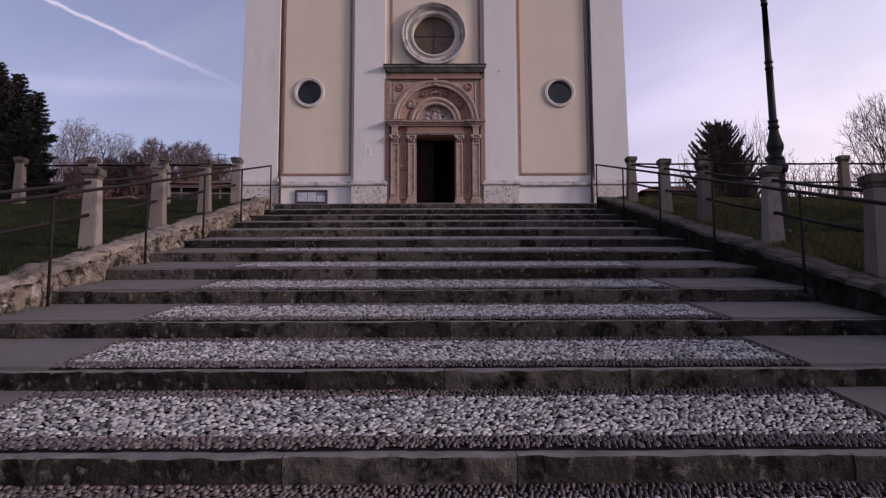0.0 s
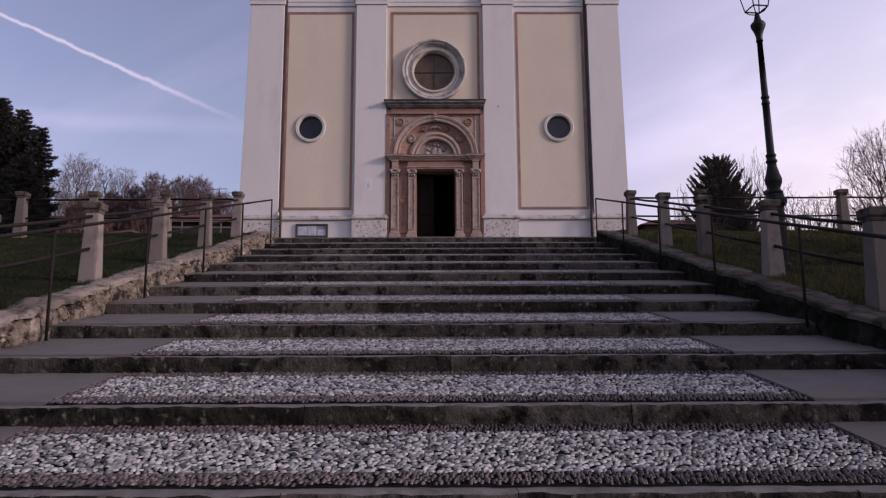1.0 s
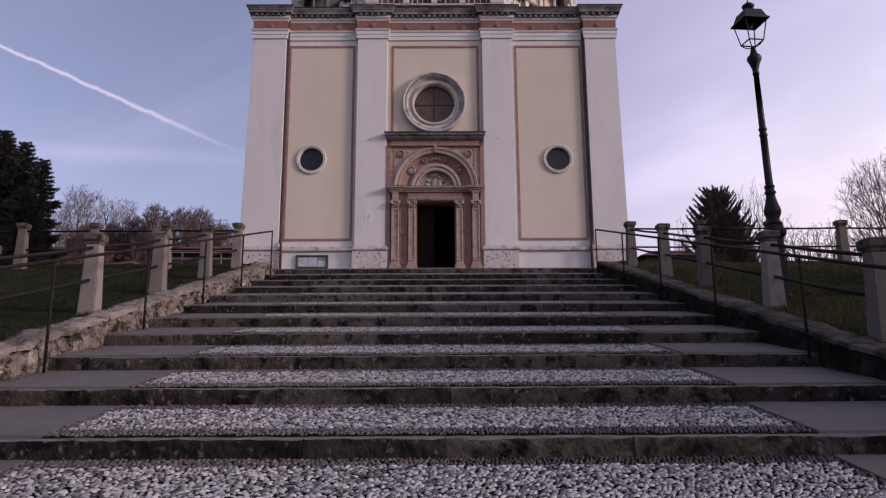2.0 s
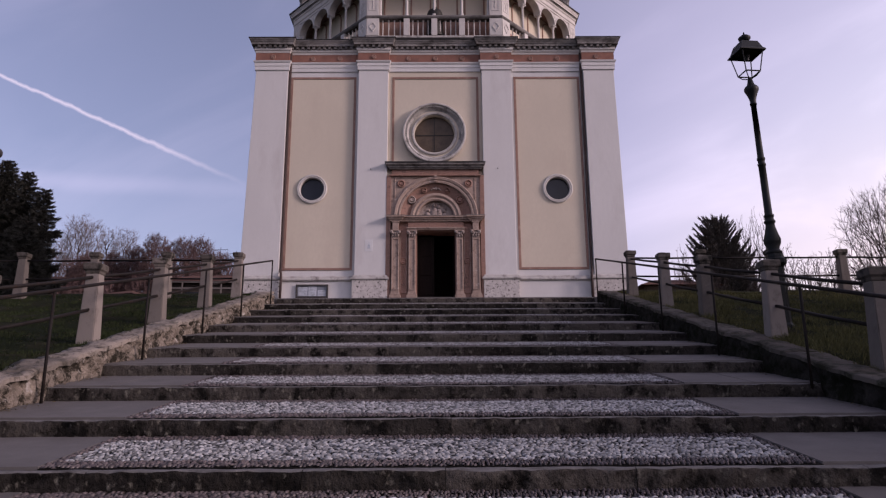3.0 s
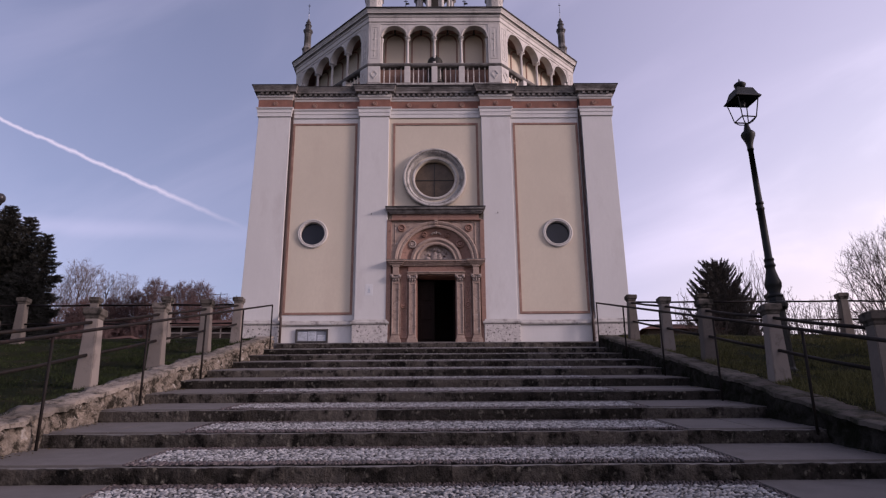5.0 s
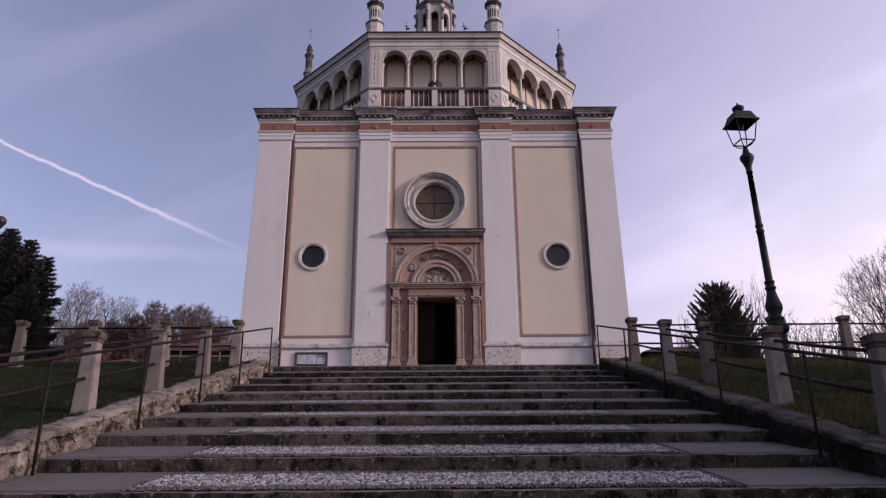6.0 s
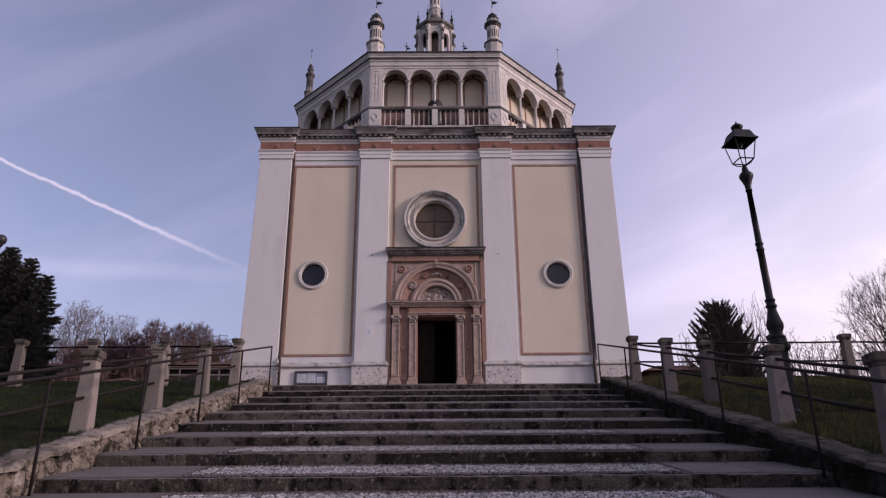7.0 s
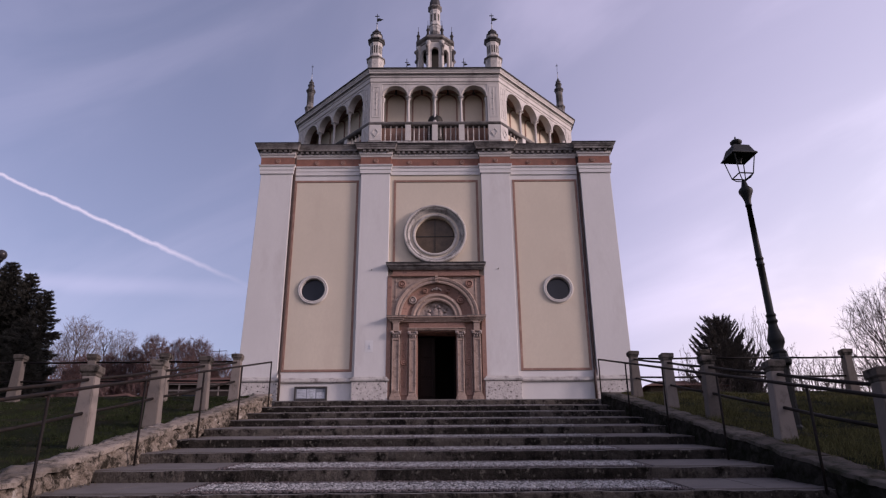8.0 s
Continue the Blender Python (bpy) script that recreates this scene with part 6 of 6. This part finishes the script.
house((-18.6, 21.5, 0.0), 2.3, 3.0, 3.75, 0.55, "low outbuilding with a red tile roof", -14, chimney=False)
house((-13.3, 21.0, 0.0), 4.8, 3.6, 4.35, 0.75, "low house with a brown tile roof and pale eaves boards", 2, eaves=True, chimney=False)
house((-17.6, 30.5, 0.0), 6.5, 6.0, 4.8, 2.0, "house with a red tile roof and roof aerials", -6, True)
house((12.3, 16.0, 0.0), 3.4, 4.0, 3.0, 0.7, "low brown house beyond the terrace", 0, chimney=False)

# ---- cheek walls of the stair ----
def cheek(s, face_material, top_material):
    """A rubble wall that climbs with the stair, topped by uneven flat stones."""
    bm = bmesh.new()
    y0, y1, n = -25.4, -1.55, 560
    prof = [(4.66, -0.75), (4.63, -0.34), (4.63, -0.28), (4.63, -0.23), (4.63, -0.18), (4.63, -0.135), (4.63, -0.09), (4.635, -0.045), (4.64, 0.0), (4.637, 0.035), (4.635, 0.07), (4.637, 0.10), (4.64, 0.125), (4.67, 0.15), (4.8, 0.155), (5.0, 0.155), (5.12, 0.14), (5.15, -0.2), (5.15, -0.75)]
    rough = 1.0 if s < 0 else 0.6
    rings = []
    for i in range(n + 1):
        y = y0 + (y1 - y0) * i / n
        row = []
        for x, z in prof:
            p = Vector((s * x, y, line_z(y) + z))
            amp = 0.052 * rough if z > -0.3 else 0.01
            if 4.7 < x < 5.1:
                amp *= 0.3
            q = noise.noise_vector(p * 2.6) * amp + noise.noise_vector(p * 7.0) * amp * 0.7 + noise.noise_vector(p * 17.0) * amp * 0.45
            if x < 4.66 and -0.6 < z < 0.14:
                # joints and lost mortar between the rubble stones
                near, pts = noise.voronoi(Vector((p.x * 2.0, p.y * 2.3, p.z * 4.6)) + q * 3)
                gap = max(0.0, 1.0 - (near[1] - near[0]) / 0.22)
                hollow = max(0.0, noise.noise(p * 1.7 + Vector((9, 0, 4))) - 0.12)
                q.x += s * (0.055 * rough * gap + 0.16 * rough * hollow - 0.02 * rough)
            row.append(bm.verts.new(p + q))
        rings.append(row)
    for a, b in zip(rings, rings[1:]):
        for k in range(len(prof) - 1):
            bm.faces.new((a[k], a[k + 1], b[k + 1], b[k]))
    bm.faces.new(rings[0])
    bm.faces.new(list(reversed(rings[-1])))
    wall = part("cheek_wall", bm, face_material, None, smooth=True)
    tagged(wall, "low weathered rubble wall edging the stair", "wall", kind="structure")
    rng = random.Random(40 + s)
    y = y0 + 0.05
    while y < y1 - 0.1:
        ln = min(rng.uniform(0.7, 1.5) if s > 0 else rng.uniform(0.45, 1.1), y1 - y)
        bm = bmesh.new()
        nx, ny = 5, max(4, int(ln / 0.09))
        th = rng.uniform(0.055, 0.075)
        xa, xb = 4.625 + rng.uniform(-0.012, 0.02), 5.11 + rng.uniform(-0.05, 0.03)
        top, bot = [], []
        for j in range(ny + 1):
            yy = y + (ln - 0.012) * j / ny
            rt, rb = [], []
            for k in range(nx + 1):
                xx = s * (xa + (xb - xa) * k / nx)
                p = Vector((xx, yy, line_z(yy) + 0.145))
                edge = k in (0, nx) or j in (0, ny)
                q = noise.noise_vector(p * 4) * 0.045 * rough + noise.noise_vector(p * 12) * 0.022 * rough
                rb.append(bm.verts.new(p + q))
                rt.append(bm.verts.new(p + q + Vector((0, 0, th - (0.014 if edge else 0.0) + 0.008 * noise.noise(p * 9)))))
            top.append(rt)
            bot.append(rb)
        for grid in (top, bot):
            for j in range(ny):
                for k in range(nx):
                    f = bm.faces.new((grid[j][k], grid[j][k + 1], grid[j + 1][k + 1], grid[j + 1][k]))
                    f.smooth = True
        for j in range(ny):
            for k in (0, nx):
                bm.faces.new((top[j][k], top[j + 1][k], bot[j + 1][k], bot[j][k]))
        for k in range(nx):
            for j in (0, ny):
                bm.faces.new((top[j][k], top[j][k + 1], bot[j][k + 1], bot[j][k]))
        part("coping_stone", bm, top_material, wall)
        y += ln
    return wall


cheek(-1, "cheek", "coping")
# right wall: shade on its inner face comes from a darker material
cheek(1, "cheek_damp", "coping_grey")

# ---- the stair: kerb stones, side slabs, pebbles ----
stair = thing("stair", "wide ramped stair of stone kerbs and pebble panels", "stair", kind="structure")
KERB = 0.17


def riser(i):
    if i == 11:
        return 0.148
    return (0.146, 0.146, 0.158, 0.160, 0.158, 0.156, 0.152, 0.148)[max(i, 0)] if i < 8 else 0.140


def nose_z(i):
    """Height of the i-th kerb's front edge."""
    return line_z(STEP_Y0 + i * STEP_D) - (0.045 if i == 11 else 0.029 + 0.0042 * max(i, 0))


def tread_z(i, y):
    """Height of the i-th tread at y."""
    y0 = STEP_Y0 + i * STEP_D
    za, zb = nose_z(i), nose_z(i + 1) - riser(i + 1)
    return za + (zb - za) * (y - y0) / STEP_D


def kerb_stone(x0, x1, i, rng):
    y0 = STEP_Y0 + i * STEP_D
    zt = nose_z(i)
    h = riser(i) + 0.16
    nx = max(4, int((x1 - x0) / (0.045 if i < 3 else 0.09)))
    prof = [(0.02, -h), (0.006, -h * 0.66), (0.0, -h * 0.5), (0.003, -h * 0.38), (0.0, -h * 0.27), (0.004, -0.055), (0.002, -0.028), (0.010, -0.010), (0.026, 0.0), (KERB * 0.6, 0.004), (KERB, 0.004), (KERB, -h)]
    bm = bmesh.new()
    rows = []
    tilt, push = rng.gauss(0, 0.002), rng.gauss(0, 0.003)
    for k in range(nx + 1):
        x = x0 + (x1 - x0) * k / nx
        end = 0.002 if k in (0, nx) else 0.0
        row = []
        for y, z in prof:
            p = Vector((x, y0 + y + push, zt + z + tilt * (k / nx - 0.5)))
            front = 1.0 if y < 0.06 else 0.25
            q = noise.noise_vector(p * 4.0 + Vector((i, 0, 0))) * 0.024 * front + noise.noise_vector(p * 11.0) * 0.020 * front + noise.noise_vector(p * 30.0) * 0.009 * front
            p = p + Vector((0, q.y * 1.2, q.z * (0.45 if y < 0.06 else 0.8)))
            if y < 0.1 and end:
                p.y += end
                p.x += 0.001 if k == 0 else -0.001
            row.append(bm.verts.new(p))
        rows.append(row)
    for a, b in zip(rows, rows[1:]):
        for k in range(len(prof) - 1):
            f = bm.faces.new((a[k], a[k + 1], b[k + 1], b[k]))
            f.material_index = 1 if 7 <= k <= 9 else 0
            f.smooth = True
    bm.faces.new([bm.verts.new(v.co) for v in rows[0]])
    bm.faces.new([bm.verts.new(v.co) for v in reversed(rows[-1])])
    return part("kerb_stone", bm, ("kerb", "kerb_worn"), stair)


rng = random.Random(8)
for i in range(-5, STEPS):
    x = -HALF - 0.05
    while x < HALF:
        ln = rng.uniform(0.9, 2.1)
        if HALF - (x + ln) < 0.6:
            ln = HALF + 0.05 - x
        kerb_stone(x, x + ln - 0.0035, i, rng)
        x += ln

# side slabs
for i in range(-5, STEPS - 1):
    y0 = STEP_Y0 + i * STEP_D
    for s in (-1, 1):
        cuts = [PANEL, HALF + 0.1] if i % 3 else [PANEL, 3.9, HALF + 0.1]
        for a, b in zip(cuts, cuts[1:]):
            bm = bmesh.new()
            x0, x1 = sorted((s * (a + 0.004), s * (b - 0.004)))
            ya, yb = y0 + KERB + 0.008, y0 + STEP_D + 0.03
            za, zb = tread_z(i, ya), tread_z(i, yb)
            top = [bm.verts.new(p) for p in ((x0, ya, za), (x1, ya, za), (x1, yb, zb), (x0, yb, zb))]
            bot = [bm.verts.new((v.co.x, v.co.y, v.co.z - 0.08)) for v in top]
            bm.faces.new(top)
            bm.faces.new(list(reversed(bot)))
            for k in range(4):
                bm.faces.new((top[k], bot[k], bot[(k + 1) % 4], top[(k + 1) % 4]))
            bmesh.ops.bevel(bm, geom=[e for e in bm.edges if e.verts[0] in top and e.verts[1] in top], offset=0.006, segments=2, affect="EDGES")
            part("paving_slab", bm, "paving", stair)
# landing before the door
y0 = STEP_Y0 + 11 * STEP_D
x = -HALF - 0.4
while x < HALF + 0.3:
    bm = bmesh.new()
    box(bm, x, x + 1.19, y0 + KERB + 0.006, 0.16, -0.5, 0.0, 0.006)
    for v in bm.verts:
        if v.co.z > -0.3:
            v.co.z = -0.222 + (v.co.y - y0) * 0.17 + (v.co.z)
    part("landing_slab", bm, "paving", stair)
    x += 1.2
# beds under the pebbles, near-black to carry the shade in the gaps
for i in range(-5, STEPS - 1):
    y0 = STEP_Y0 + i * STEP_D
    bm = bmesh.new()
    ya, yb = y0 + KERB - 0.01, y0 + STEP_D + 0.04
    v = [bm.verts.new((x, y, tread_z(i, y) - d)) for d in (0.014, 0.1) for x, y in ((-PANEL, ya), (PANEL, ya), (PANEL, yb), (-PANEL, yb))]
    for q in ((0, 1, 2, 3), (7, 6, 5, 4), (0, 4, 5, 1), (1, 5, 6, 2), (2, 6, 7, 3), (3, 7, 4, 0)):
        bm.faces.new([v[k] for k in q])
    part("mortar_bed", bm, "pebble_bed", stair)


def dome(n, rings):
    """Half of a flattened ball, as rings of unit points."""
    out = []
    for k in range(rings):
        e = (math.pi / 2) * k / rings
        out.append([(math.cos(e) * math.cos(2 * math.pi * (j + 0.5 * (k % 2)) / n), math.cos(e) * math.sin(2 * math.pi * (j + 0.5 * (k % 2)) / n), math.sin(e)) for j in range(n)])
    return out


def pebble_mesh(n, rings):
    pts = [p for r in dome(n, rings) for p in r] + [(0.0, 0.0, 1.0)]
    fs = []
    for k in range(rings - 1):
        for j in range(n):
            a, b = k * n + j, k * n + (j + 1) % n
            fs.append((a, b, b + n, a + n))
    t = len(pts) - 1
    for j in range(n):
        fs.append(((rings - 1) * n + j, (rings - 1) * n + (j + 1) % n, t))
    return np.array(pts), fs


rng = random.Random(17)
singles = [bpy.data.meshes.new("pebble") for _ in range(6)]
for k, me in enumerate(singles):
    pts, fs = pebble_mesh(10, 3)
    r2 = random.Random(k)
    pts = pts * np.array([r2.uniform(0.8, 1.1), r2.uniform(0.85, 1.1), 1.0]) + np.array([r2.gauss(0, 0.05), r2.gauss(0, 0.05), 0]) * pts[:, 2:3]
    me.from_pydata([tuple(p) for p in pts], [], fs)
    me.materials.append(M["pebble_single"])
    me.polygons.foreach_set("use_smooth", [True] * len(me.polygons))
count = 0
for i in range(-5, STEPS - 1):
    y0 = STEP_Y0 + i * STEP_D
    ya, yb = y0 + KERB + 0.002, y0 + STEP_D - 0.005
    near = i <= 2
    n, rg = (5, 2) if i < -1 else ((9, 3) if near else ((7, 2) if i < 6 else (5, 2)))
    base, fs = pebble_mesh(n, rg)
    lists = {"pebble_light": ([], []), "pebble_dark": ([], [])}
    rows = int((yb - ya) / 0.053)
    for r in range(rows + 1):
        y_row = ya + (yb - ya) * (r + 0.5) / (rows + 1)
        border = r < 4 or r > rows - 4
        pitch_x = 0.034 if border else 0.038
        cols = int(2 * PANEL / pitch_x)
        for c in range(cols):
            x = -PANEL + 2 * PANEL * (c + 0.5 + 0.5 * (r % 2)) / cols
            if x > PANEL - 0.02:
                continue
            edge = abs(x) > PANEL - 0.09
            dark = border or edge
            x += rng.gauss(0, 0.006 if dark else 0.008)
            y = y_row + rng.gauss(0, 0.007 if dark else 0.011)
            y = min(max(y, ya), yb)
            lean = 0.95 * max(0.0, min(1.0, (1.0 - x) / 2.4))
            if dark:
                lx, ly, lz_ = rng.uniform(0.0105, 0.0150), rng.uniform(0.023, 0.031), rng.uniform(0.015, 0.022)
                lean = 0.8 * lean + 0.3 * noise.noise((x * 0.9, y * 0.9, 2.0))
                a = -lean + rng.gauss(0, 0.14)
            else:
                big = rng.random()
                lx, ly, lz_ = 0.0095 + 0.005 * big + rng.uniform(0, 0.002), 0.021 + 0.010 * big + rng.uniform(-0.002, 0.006), rng.uniform(0.013, 0.020)
                lean = 0.72 + 0.6 * max(0.0, min(1.0, (x + 1.8) / 2.0)) + 0.45 * noise.noise((x * 0.9, y * 1.6, 2.0))
                a = -lean + rng.gauss(0, 0.34)
            z = tread_z(i, y) - 0.012 + rng.gauss(0, 0.0025)
            if not dark and i == 0 and abs(x - 0.1) < 1.5 and y < ya + 0.80 and count < 300 and rng.random() < 0.95:
                ob = new("pebble", singles[rng.randrange(6)])
                ob.parent = stair
                ob.location, ob.rotation_euler, ob.scale = (x, y, z), (rng.gauss(0.1, 0.1), rng.gauss(0, 0.1), a), (lx, ly, lz_)
                count += 1
                continue
            vs, fl = lists["pebble_dark" if dark else "pebble_light"]
            ca, sa = math.cos(a), math.sin(a)
            o = len(vs)
            tx, ty = rng.gauss(0, 0.18), rng.gauss(0.05, 0.18)
            for px_, py_, pz_ in base:
                u, v, w = px_ * lx, py_ * ly, pz_ * lz_
                vs.append((x + ca * u - sa * v, y + sa * u + ca * v, z + w + tx * u + ty * v))
            fl += [tuple(q + o for q in f) for f in fs]
    for key, (vs, fl) in lists.items():
        me = bpy.data.meshes.new("pebbles")
        me.from_pydata(vs, [], fl)
        me.materials.append(M[key])
        me.polygons.foreach_set("use_smooth", [True] * len(me.polygons))
        ob = new("pebbles", me)
        ob.parent = stair
        tagged(ob, "pale grey river pebbles" if key == "pebble_light" else "dark brownish border pebbles", kind="stuff")


def corner_litter():
    """Dry leaves and crumbs of mortar gathered where the treads meet the walls."""
    rng = random.Random(23)
    verts, faces = [], []
    for i in range(-2, STEPS - 1):
        y0 = STEP_Y0 + i * STEP_D
        for side, cnt in ((-1, 46), (1, 22)):
            for _ in range(cnt):
                y = y0 + KERB + (STEP_D - KERB - 0.03) * rng.random() ** 0.6
                x = side * (4.60 - abs(rng.gauss(0, 0.09)))
                z, k = tread_z(i, y) + 0.004, rng.uniform(0.006, 0.024)
                a, up = rng.uniform(0, 6.28), rng.uniform(0.2, 0.7) * k
                c, d = math.cos(a) * k, math.sin(a) * k
                o = len(verts)
                verts.extend([(x - c, y - d, z), (x + d * 0.6, y - c * 0.6, z + up), (x + c, y + d, z + 0.3 * up), (x - d * 0.6, y + c * 0.6, z + 0.7 * up)])
                faces.append((o, o + 1, o + 2, o + 3))
    me = bpy.data.meshes.new("corner_litter")
    me.from_pydata(verts, [], faces)
    me.materials.append(M["litter"])
    return tagged(new("corner_litter", me), "dry leaves and grit gathered along the stair walls", "leaves", kind="stuff")


corner_litter()
